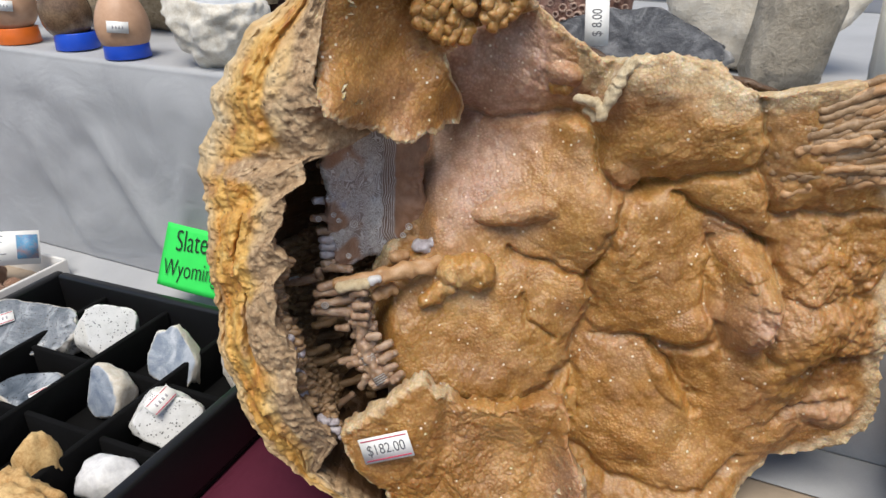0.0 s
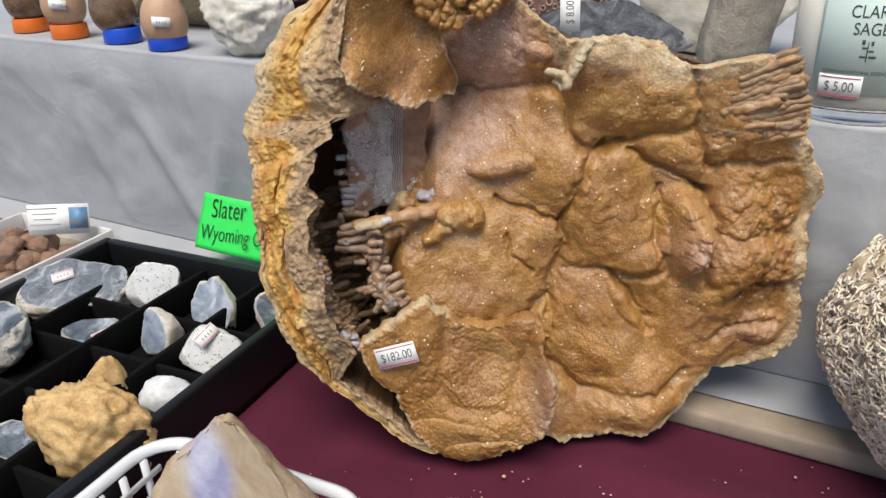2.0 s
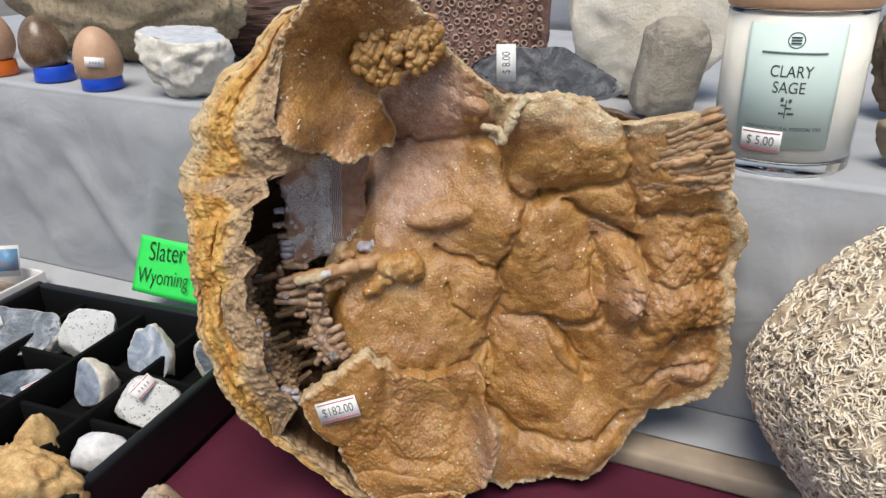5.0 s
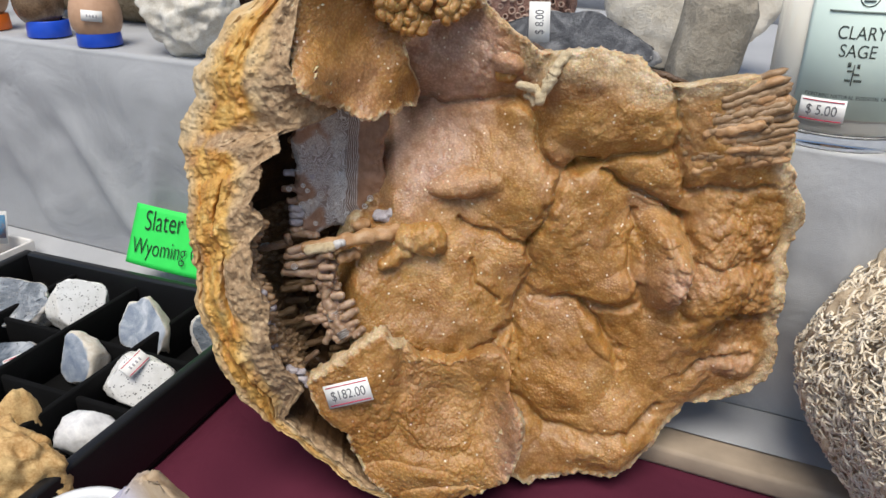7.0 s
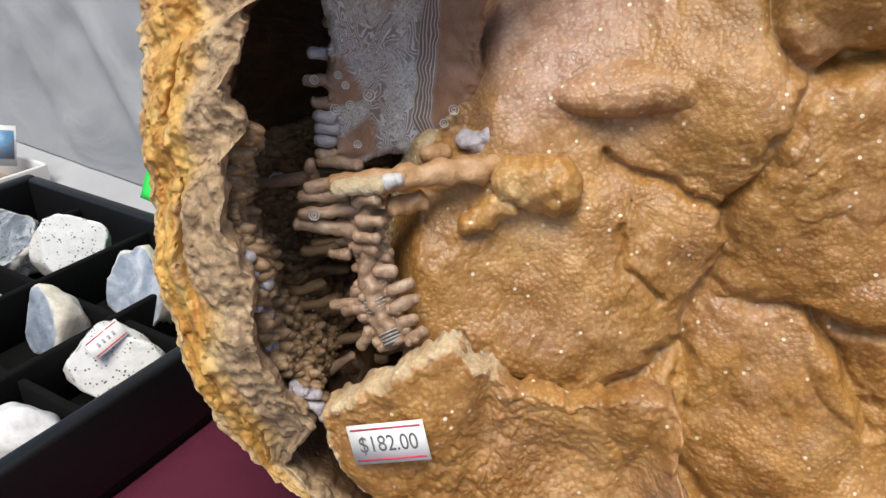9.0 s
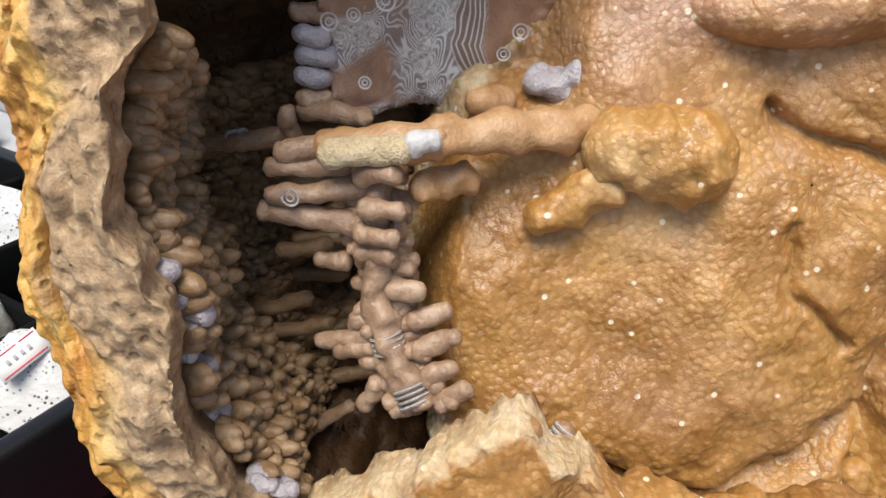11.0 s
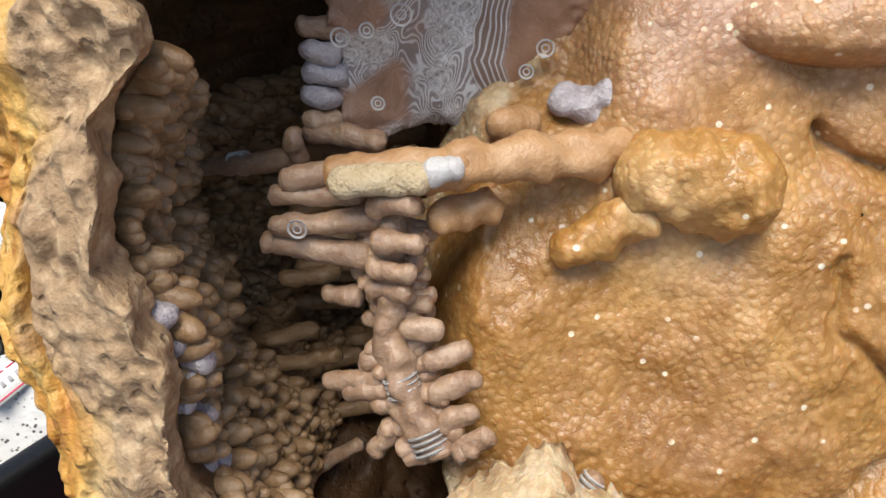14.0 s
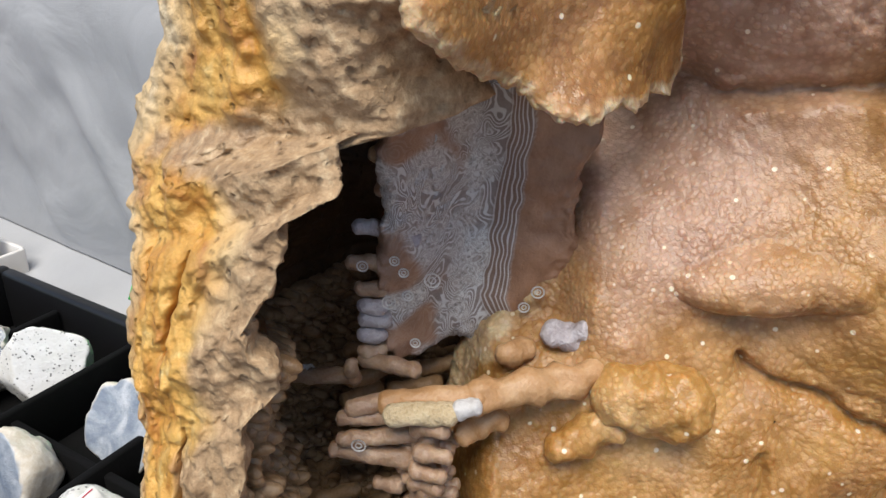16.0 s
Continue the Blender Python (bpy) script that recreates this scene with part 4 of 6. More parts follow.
        finger((x0 + 3, 309 + 0.12 * x0, z0 + 5), (x0 - rng.uniform(1, 4), 301 + 0.15 * x0 + 4 * (u * u + w * w), z0 - rng.uniform(4, 8)), 3.2, 2.5, M_GEODE, 0.25)
    # rounded lumps on the face of the bowl
    for x0, z0, x1, z1, r0, r1 in ((57, 62, 59, 78, 3.0, 3.2), (46, 219, 56, 221, 3.4, 3.4)):
        y0, y1 = bowl_depth(np.array((x0, x1), float), np.array((z0, z1), float))
        finger((x0, y0 + 0.3 * r0, z0), (x1, y1 + 0.25 * r1, z1), r0, r1, M_GEODE, 0.22)
    finger((-7, 300, 139), (21, 299, 137), 7.4, 9.6, M_GEODE, 0.10)
    finger((-16, 294, 124), (2, 299, 133), 2.8, 5.2, M_GEODE, 0.2)
    # grey drusy stubs on the inside of the lip
    for x0, y0, z0 in ((-70, 260, 127), (-69, 261, 123), (-68, 262, 118), (-69, 262, 113), (-70, 263, 108), (-71, 264, 101), (-69, 266, 94), (-60, 262, 83), (-55, 263, 79), (-51, 262, 75)):
        for _ in range(3):
            a = (x0 - 3 + rng.uniform(-1, 1), y0 + rng.uniform(0, 4), z0 + rng.uniform(-2, 2))
            finger(a, (a[0] + rng.uniform(4, 6), a[1] - 1, a[2] + rng.uniform(-1, 1)), 1.6, rng.uniform(1.0, 1.5), M_PURPLE, 0.3)
    # stubs at the head of the fragment
    finger((-9, 266, 84), (-14, 264, 103), 3.6, 2.4, M_GEODE_F)
    finger((-9, 274, 84), (-4, 278, 91), 2.4, 1.7)
    # cut face on the branch
    v, f = tube_mesh(((-53, 284.8, 139), (-36, 284.6, 141.5)), (2.2, 2.6), 7, 16, 0.1)
    mesh_object("cut_face", v, f, M_CREAM, g, "cream broken cross section")
    v, f = tube_mesh(((-38, 284.5, 141.6), (-31.5, 285.5, 143.4)), (2.4, 1.9), 8, 16, 0.1)
    mesh_object("white_cap", v, f, M_RING, g, "white banded tip")
    # small white agate rings
    for x, y, z, r in ((-53, 302.5, 168, 1.3), (-51, 303, 165, 1.3), (-50, 303.5, 159, 1.5), (-54, 301.5, 158, 1.9), (-45, 308, 161, 2.2), (-53, 309.5, 192, 1.6), (-47, 314, 193, 1.5), (-20, 317.5, 155, 1.9), (-23, 317.5, 150.5, 1.6), (-58, 285.5, 130.5, 1.9), (-48, 303, 147, 1.4), (-60, 301.8, 166.5, 1.5)):
        for scale, mat in ((1.0, M_RING), (0.45, M_RING)):
            k = 18
            a = np.arange(k) * math.tau / k
            b = np.arange(8) * math.tau / 8
            rr, tube = r * scale * 0.8, 0.2 * (0.6 + 0.4 * scale)
            P = np.stack([(rr + tube * np.cos(b)[:, None]) * np.cos(a)[None], np.repeat(tube * np.sin(b)[:, None], k, 1), (rr + tube * np.cos(b)[:, None]) * np.sin(a)[None]], -1).reshape(-1, 3)
            F = grid_faces(k, 8, True)
            F = np.concatenate([F, np.stack([np.arange(k), (np.arange(k) + 1) % k, (np.arange(k) + 1) % k + 7 * k, np.arange(k) + 7 * k], 1)])
            mesh_object("agate_ring", (P + np.array((x, y - 1.3, z))) / 1000, F, mat, g)
    # white banded collars on slender bridges and stubs
    for c, d, r in (((-78, 309, 130.5), (1, -0.2, 0.3), 1.8), ((-6.5, 276, 87.6), (0.55, 0.4, 0.8), 1.95), ((-64.5, 300, 58.5), (1, 0, 0.8), 1.5), ((-35, 278, 95.5), (0.5, -0.5, -0.8), 3.0), ((-40.5, 282.5, 104), (0.4, -0.3, -1), 2.9)):
        d = np.array(d, float) / np.linalg.norm(d)
        side = np.cross(d, (0.2, 1.0, 0.1))
        side /= np.linalg.norm(side)
        up = np.cross(d, side)
        a, b = np.arange(18) * math.tau / 18, np.arange(8) * math.tau / 8
        for k in range(4):
            big = (r + 0.05 + 0.32 * np.cos(b))[:, None, None] * (np.cos(a)[:, None] * side + np.sin(a)[:, None] * up)[None]
            P = (np.array(c) + d * (k * 1.05) + big + (0.32 * np.sin(b))[:, None, None] * d).reshape(-1, 3)
            F = np.concatenate([grid_faces(18, 8, True), np.stack([np.arange(18), (np.arange(18) + 1) % 18, (np.arange(18) + 1) % 18 + 126, np.arange(18) + 126], 1)])
            mesh_object("white_band", P / 1000, F, M_RING, g)


def text_mesh(body, size, m, material, parent, name="lettering", extrude=0.00002, width=1.0, align="CENTER", shear=0.0, offset=0.0):
    cu = bpy.data.curves.new(name, "FONT")
    cu.body, cu.size, cu.extrude, cu.align_x, cu.align_y = body, size, extrude, align, "CENTER"
    cu.shear, cu.offset = shear, offset
    tmp = bpy.data.objects.new(name, cu)
    scene.collection.objects.link(tmp)
    dg = bpy.context.evaluated_depsgraph_get()
    me = bpy.data.meshes.new_from_object(tmp.evaluated_get(dg))
    bpy.data.objects.remove(tmp)
    me.transform(m @ Matrix.Diagonal((width, 1, 1, 1)))
    me.materials.clear()
    me.materials.append(material)
    ob = new(name, me)
    if parent is not None:
        ob.parent = parent
        ob.matrix_parent_inverse = parent.matrix_basis.inverted()
    return ob


M_PALEINK = plain_material("faded_ink", (0.42, 0.40, 0.42), 0.7, grain=500, bump_size=0)


def label_on(parent, words, m, w=0.022, h=0.012, name="price_label", lines=True, clear=False):
    """A small stick-on price label in the plane of m (x along the words, z off the surface)."""
    bm = box_bm(0, 0, 0.0002, w, h, 0.0003, m=m)
    ob = part(name, bm, M_PAPER, parent, "small white paper price label" if parent is not None else "")
    if lines:
        for y in (0.38, -0.40):
            part("red_line", box_bm(0, y * h, 0.0004, w * 0.92, 0.0005, 0.0002, m=m), M_RED, ob)
    if words:
        text_mesh(words, h * 0.58, m @ Matrix.Translation((0, -0.0002, 0.0005)), M_INK, ob, width=0.78)
    else:
        for k in range(4):
            part("print_bar", box_bm((k - 1.5) * w * 0.15, 0, 0.0004, w * 0.07, h * 0.24, 0.0002, m=m), M_PALEINK, ob)
    return ob


def price_label(g, words, at, depth):
    """The label on the fragment, laid to the slope of the stone there."""
    x, z = np.array((at[0], at[0] + 8, at[0] - 8, at[0], at[0]), float), np.array((at[1], at[1], at[1], at[1] + 5, at[1] - 5), float)
    y = depth(x, z)
    right = Vector((16, y[1] - y[2], 0)).normalized()
    up = Vector((0, y[3] - y[4], 10)).normalized()
    normal = right.cross(up).normalized()
    turn = radians(17)
    u = (right * math.cos(turn) + up * math.sin(turn)).normalized()
    w = normal.cross(u)
    m = Matrix((u, w, normal)).transposed().to_4x4()
    m.translation = Vector((at[0], y.mean() - 1.5, at[1])) / 1000 + normal * 0.0008
    label_on(g, words, m, 0.0235, 0.0125)


def crumbs():
    """Pale rock crumbs scattered on the maroon cloth."""
    rng = random.Random(31)
    sv, sf = ico(1)
    V, F, n = [], [], 0
    for _ in range(170):
        x, y = rng.uniform(-0.09, 0.24), rng.uniform(0.10, 0.25)
        r = rng.uniform(0.0002, 0.0007) * (1.8 if rng.random() < 0.08 else 1)
        V.append(sv * np.array((r * rng.uniform(0.8, 1.8), r, r * 0.8)) + np.array((x, y, TABLE + 0.0035)))
        F.append(sf + n)
        n += len(sv)
    ob = mesh_object("rock_crumbs", np.concatenate(V), np.concatenate(F), M_CREAM)
    tagged(ob, "tiny pale rock crumbs scattered on the maroon cloth", "crumbs", kind="stuff")


ground()
table_cloth()
crumbs()
riser()
geode()


# ---- loose stones ----
def two_face_material(name, rind, rind2, face, face2, face3, scale=70, seed=0.0, specks=None, rough=0.7, face_rough=0.35):
    """A stone whose natural rind and cut face (red of tint) differ."""
    m, nt, p = graph(name)
    v = coords(nt, 1, (seed, seed * 0.7, -seed))
    cut, _, _ = tint_parts(nt)
    big = ntex(nt, v, scale, 6, 0.62, 0.5)
    fine = ntex(nt, v, scale * 8, 4, 0.6)
    outside = mix(nt, 0.4, ramp(nt, big, (0.35, rind), (0.62, rind2)), ramp(nt, fine, (0.35, rind), (0.62, rind2)))
    inside = ramp(nt, ntex(nt, v, scale * 0.8, 6, 0.6, 1.6), (0.32, face), (0.5, face2), (0.68, face3))
    c = mix(nt, cut, outside, inside)
    if specks:
        s = mix(nt, 1.0, ramp(nt, vtex(nt, v, 560), (0.2, (1,)), (0.34, (0,))), ramp(nt, ntex(nt, v, 190, 2), (0.47, (0,)), (0.54, (1,))), "MULTIPLY")
        c = mix(nt, s, c, specks)
    nt.links.new(c, p.inputs["Base Color"])
    r = mix(nt, cut, (rough,) * 3, (face_rough,) * 3)
    nt.links.new(r, p.inputs["Roughness"])
    b1 = bump(nt, p, big, 0.4, 0.002)
    bump(nt, p, fine, 0.5, 0.0007, b1)
    return m


def stone(name, at, size, seed, material, label, category="stone", cuts=(), chips=7, rough=0.16, turn=0.0, sub=4, support=None, group="", tilt=0.0, flatten=True, grit=0.035):
    """An angular or rounded stone with its base on the support. cuts: (direction, distance) of sawn faces, in radii."""
    sv, sf = ico(sub)
    p = sv.copy()
    rng = random.Random(seed)
    p = p * (1 + rough * fbm(sv + seed * 3.1, 1.3, 4, seed))[:, None]
    for _ in range(chips):
        d = np.array([rng.gauss(0, 1) for _ in range(3)])
        d /= np.linalg.norm(d)
        over = np.clip(p @ d - rng.uniform(0.74, 0.92), 0, None)
        p = p - 0.9 * over[:, None] * d
    p = p * (1 + grit * fbm(sv + seed, 6, 4, seed + 2))[:, None]
    cut = np.zeros(len(p))
    for d, dist in cuts:
        d = np.array(d, float) / np.linalg.norm(d)
        over = np.clip(p @ d - dist, 0, None)
        p = p - over[:, None] * d
        cut = np.maximum(cut, smooth(0.0, 0.05, over))
    p = p * np.array(size) / 2
    rot = np.array((Matrix.Rotation(radians(turn), 3, "Z") @ Matrix.Rotation(radians(tilt), 3, "X")))
    p = p @ rot.T
    z0 = np.percentile(p[:, 2], 2.5)
    if flatten:
        p[:, 2] = np.maximum(p[:, 2], z0)
    base = TABLE if support is None else support
    p = p + np.array((at[0], at[1], base - z0))
    ob = mesh_object(name, p, sf, material, None, "", np.stack([cut, cut * 0, cut * 0], 1))
    return tagged(ob, label, category, group)


def frame_at(at, direction, up=(0, 0, 1)):
    """A frame at a point whose z looks along direction and whose x is level."""
    z = Vector(direction).normalized()
    x = Vector(up).cross(z).normalized()
    m = Matrix((x, z.cross(x), z)).transposed().to_4x4()
    m.translation = at
    return m


# ---- the black tray of stones ----
TRAY_YAW = -24.0
TC = Vector((-0.0957, 0.419, 0))       # the tray's back corner nearest the geode
T1 = Vector((math.cos(radians(TRAY_YAW)), math.sin(radians(TRAY_YAW)), 0))
T2 = Vector((-T1.y, T1.x, 0))


def in_tray(u, v, z=0.0):
    return TC - T1 * u - T2 * v + Vector((0, 0, z))


def tray():
    m = Matrix.Translation(in_tray(0, 0, TABLE)) @ Matrix.Rotation(radians(TRAY_YAW), 4, "Z")
    ob = tagged(empty("display_tray", m), "black velvet display tray with compartments on the maroon cloth", "tray")
    w, length, h = 0.246, 0.37, 0.043
    part("base", box_bm(-w / 2, -length / 2, 0.003, w, length, 0.006, 0.001, m=m), M_VELVET, ob)
    for cx, cy, sx, sy in ((-0.004, -length / 2, 0.008, length), (-w + 0.004, -length / 2, 0.008, length), (-w / 2, -0.004, w - 0.0162, 0.008), (-w / 2, -length + 0.004, w - 0.0162, 0.008)):
        part("side", box_bm(cx, cy, h / 2, sx, sy, h, 0.0025, 3, m=m), M_BLACKEDGE, ob, "black leatherette side")
    inside = M_VELVET
    for u in (0.062, 0.124, 0.186):
        part("divider", box_bm(-u, -length / 2, 0.020, 0.004, length - 0.018, 0.029, 0.0012, m=m), inside, ob)
    for k, v in enumerate((0.076, 0.130, 0.183, 0.237, 0.292)):
        for u0, u1 in ((0.009, 0.060), (0.064, 0.122), (0.126, 0.184), (0.188, 0.237)):
            part("divider", box_bm(-(u0 + u1) / 2, -v, 0.018, u1 - u0 - 0.0006, 0.004, 0.025, 0.0012, m=m), inside, ob)
    return ob


def tray_stones():
    chalk = two_face_material("white_dendritic_opal", (0.60, 0.58, 0.53), (0.76, 0.75, 0.72), (0.66, 0.66, 0.64), (0.76, 0.76, 0.75), (0.80, 0.80, 0.79), 60, 1.0, (0.10, 0.10, 0.10), 0.55, 0.45)
    blue = two_face_material("blue_grey_opal", (0.52, 0.44, 0.32), (0.74, 0.71, 0.65), (0.16, 0.20, 0.27), (0.30, 0.34, 0.40), (0.52, 0.55, 0.60), 60, 2.0)
    grey = two_face_material("smoky_grey_opal", (0.46, 0.40, 0.32), (0.70, 0.67, 0.62), (0.05, 0.062, 0.075), (0.13, 0.15, 0.175), (0.40, 0.42, 0.44), 45, 3.0, (0.05, 0.05, 0.05), 0.7, 0.2)
    brown = two_face_material("ochre_jasper", (0.34, 0.17, 0.045), (0.66, 0.46, 0.21), (0.30, 0.20, 0.11), (0.50, 0.36, 0.18), (0.66, 0.55, 0.38), 95, 4.0)
    lilac = two_face_material("pale_blue_opal", (0.50, 0.50, 0.52), (0.74, 0.74, 0.74), (0.30, 0.34, 0.46), (0.52, 0.54, 0.60), (0.74, 0.74, 0.75), 50, 5.0)
    floor = TABLE + 0.006
    grp = "opal stones in the tray"
    cam_side = (0.35, -0.85, 0.45)
    s = []
    def put(u, v, size, seed, mat, label, cuts=(), **kw):
        p = in_tray(u, v)
        ob = stone("stone", (p.x, p.y), size, seed, mat, label, "stone", cuts, support=floor, group=grp, **kw)
        s.append(ob)
        return ob
    put(0.150, 0.041, (0.046, 0.030, 0.048), 11, chalk, "white opal slab with fine grey specks in a black tray", ((cam_side, 0.35),), turn=10)
    put(0.074, 0.055, (0.036, 0.032, 0.052), 12, blue, "oval blue-grey opal with a white rind in a tray", (((0.1, -0.8, 0.5), 0.30),), turn=-15)
    put(0.096, 0.092, (0.034, 0.030, 0.040), 13, blue, "small blue agate chunk with a pale rind in a tray", (((-0.5, -0.8, 0.3), 0.35),))
    put(0.040, 0.098, (0.042, 0.030, 0.040), 14, chalk, "white stone with brown specks and a price label", ((cam_side, 0.4),), turn=5)
    put(0.030, 0.036, (0.034, 0.026, 0.040), 15, grey, "grey opal with white rim in a tray corner", ((cam_side, 0.3),))
    put(0.153, 0.104, (0.050, 0.034, 0.026), 16, grey, "smoky grey polished opal with a price label", (((0, -0.3, 0.9), 0.4),))
    put(0.208, 0.070, (0.098, 0.050, 0.058), 17, grey, "large grey opal with a polished top and white rind", (((0.1, -0.45, 0.85), 0.30),), turn=8, sub=5)
    put(0.205, 0.158, (0.078, 0.056, 0.062), 18, grey, "grey speckled opal with a cream rough base", (((0, -0.2, 0.95), 0.35),), sub=5)
    put(0.036, 0.147, (0.036, 0.030, 0.032), 19, lilac, "small pale blue and white opal", (), chips=10)
    put(0.037, 0.202, (0.074, 0.044, 0.070), 20, brown, "ochre-brown jasper nodule standing in the tray", (), turn=-18, sub=5, rough=0.16, chips=3, grit=0.11)
    put(0.073, 0.160, (0.024, 0.022, 0.050), 21, brown, "small tan stone leaning behind the brown nodule", ())
    put(0.094, 0.215, (0.044, 0.030, 0.028), 22, grey, "dark grey opal chip in the tray", (((0, -0.3, 0.9), 0.4),))
    put(0.090, 0.265, (0.030, 0.022, 0.026), 23, lilac, "pale blue opal chip in the tray", ())
    put(0.152, 0.262, (0.034, 0.030, 0.028), 24, lilac, "grey-white opal chip in the tray", ())
    put(0.146, 0.212, (0.036, 0.030, 0.024), 25, grey, "dark grey opal piece in the tray", (((0, -0.3, 0.9), 0.5),))
    for ob, dx, dz, turn in ((s[3], 0.004, 0.62, 0.6), (s[6], 0.0, 0.80, 0.25), (s[5], 0.012, 0.80, 0.3), (s[7], 0.016, 0.85, 0.9)):
        stick(ob, None, dx, dz, 0.017, turn)


def stick(ob, words, dx, frac, width=0.018, turn=0.0, toward=(0.0, -0.3, 0.45), material=None, lines=True):
    """Puts a small label on the side of a thing that looks to the front, where a line from the front meets it."""
    co = np.array([v.co[:] for v in ob.data.vertices])
    lo, hi = co.min(0), co.max(0)
    target = Vector(((lo[0] + hi[0]) / 2 + dx, (lo[1] + hi[1]) / 2, lo[2] + (hi[2] - lo[2]) * frac))
    eye = target + Vector(toward)
    me = ob.data
    from_eye = (target - eye).normalized()
    best, normal = None, None
    for poly in me.polygons:
        c = poly.center
        off = (c - eye) - from_eye * (c - eye).dot(from_eye)
        if off.length < 0.006:
            d = (c - eye).length
            if best is None or d < best[0]:
                best, normal = (d, c.copy()), poly.normal.copy()
    if best is None:
        return
    near = [p.normal for p in me.polygons if (p.center - best[1]).length < width * 0.6]
    n = sum(near, Vector()).normalized()
    m = frame_at(best[1] + n * 0.0012, n) @ Matrix.Rotation(turn, 4, "Z")
    label_on(ob, words, m, width, width * 0.55, lines=lines)


def green_sign():
    """The green card behind the tray, hand-lettered in black marker."""
    a = Vector((-0.2275, 0.489, 0.0385))
    right = Vector((0.062, -0.026, -0.0047)).normalized()
    up = Vector((0.0177, 0.0125, 0.043)).normalized()
    n = right.cross(up).normalized()
    up = n.cross(right)
    lean = Matrix((right, up, n)).transposed().to_4x4()
    lean.translation = a + right * 0.055 + up * 0.0245 + n * 0.001
    base = lean.copy()
    ob = tagged(empty("green_sign", Matrix.Translation(a + right * 0.07)), "bright green paper sign hand-lettered in black, behind the tray", "sign")
    n1, n2 = 24, 12
    pts = []
    for j in range(n2):
        for i in range(n1):
            x, y = (i / (n1 - 1) - 0.5) * 0.110 + 0.002 * (j / (n2 - 1)), (j / (n2 - 1) - 0.5) * 0.049
            pts.append((base @ Vector((x, y, 0.0015 * math.sin(i * 0.3)))) [:])
    sheet = mesh_object("card", pts, grid_faces(n1, n2), M_GREEN, ob)
    sol = sheet.modifiers.new("thickness", "SOLIDIFY")
    sol.thickness = 0.0005
    text_mesh("Slater", 0.0235, base @ Matrix.Translation((-0.042, 0.0115, 0.0022)) @ Matrix.Rotation(radians(6), 4, "Z"), M_BLACKINK, ob, width=0.66, align="LEFT", shear=0.12, offset=-0.0002)
    text_mesh("Wyoming O", 0.0195, base @ Matrix.Translation((-0.050, -0.0100, 0.0022)) @ Matrix.Rotation(radians(4), 4, "Z"), M_BLACKINK, ob, width=0.66, align="LEFT", shear=0.12, offset=-0.0002)


# ---- the white box of coral fossils ----
def fossil_box():
    m = Matrix.Translation((-0.426, 0.510, TABLE)) @ Matrix.Rotation(radians(-24), 4, "Z")
    ob = tagged(empty("cardboard_tray", m), "shallow white box holding small reddish-brown fossil pieces", "box")
    w, d, h = 0.13, 0.16, 0.034
    M = plain_material("white_box", (0.70, 0.68, 0.65), 0.5, grain=80, amount=0.05)
    part("base", box_bm(0, 0, 0.0015, w, d, 0.003, m=m), M, ob)
    for cx, cy, sx, sy in ((w / 2, 0, 0.003, d), (-w / 2, 0, 0.003, d), (0, d / 2, w - 0.0032, 0.003), (0, -d / 2, w - 0.0032, 0.003)):
        part("side", box_bm(cx, cy, h / 2 + 0.0005, sx, sy, h, 0.001, m=m), M, ob)
    red = stone_material("reddish_fossil", (0.20, 0.10, 0.065), (0.34, 0.19, 0.12), (0.48, 0.32, 0.22), 160, 0.9, 0.001)
    rng = random.Random(8)
    for j in range(46):
        layer = 0 if j < 24 else (1 if j < 40 else 2)
        p = m @ Vector((rng.uniform(-0.050, 0.050), rng.uniform(-0.066, 0.066) * (1 - 0.2 * layer), 0.004 + 0.012 * layer))
        sz = rng.uniform(0.014, 0.026)
        stone("fossil_piece", (p.x, p.y), (sz, sz * rng.uniform(0.7, 1.0), sz * rng.uniform(0.6, 0.9)), 100 + j, red, "small reddish-brown fossil coral piece in a white box", "fossil", support=p.z, sub=3, group="fossil pieces in the white box", turn=rng.uniform(0, 360))
    # the printed card
    n = Vector((0.35, -0.9, 0.28))
    c = frame_at(Vector((-0.378, 0.545, 0.046)), n) @ Matrix.Rotation(radians(-7), 4, "Z") @ Matrix.Scale(0.85, 4)
    card = tagged(empty("printed_card", Matrix.Translation((-0.378, 0.545, 0.03))), "small white printed card with a blue photograph, in the box", "card")
    part("sheet", box_bm(0.002, 0, 0, 0.062, 0.034, 0.0006, m=c), M_PAPER, card)
    sea = stone_material("printed_reef_picture", (0.02, 0.16, 0.36), (0.03, 0.30, 0.50), (0.45, 0.22, 0.15), 90, 0.5, 0)
    part("picture", box_bm(0.022, 0.001, 0.0005, 0.019, 0.024, 0.0004, m=c), sea, card, "blue and orange reef photograph")
    for k in range(5):
        part("print_bar", box_bm(-0.014 + 0.002 * (k % 2), 0.0125 - 0.006 * k, 0.0005, 0.030 - 0.006 * (k % 3), 0.0009, 0.0004, m=c), M_PALEINK, card)


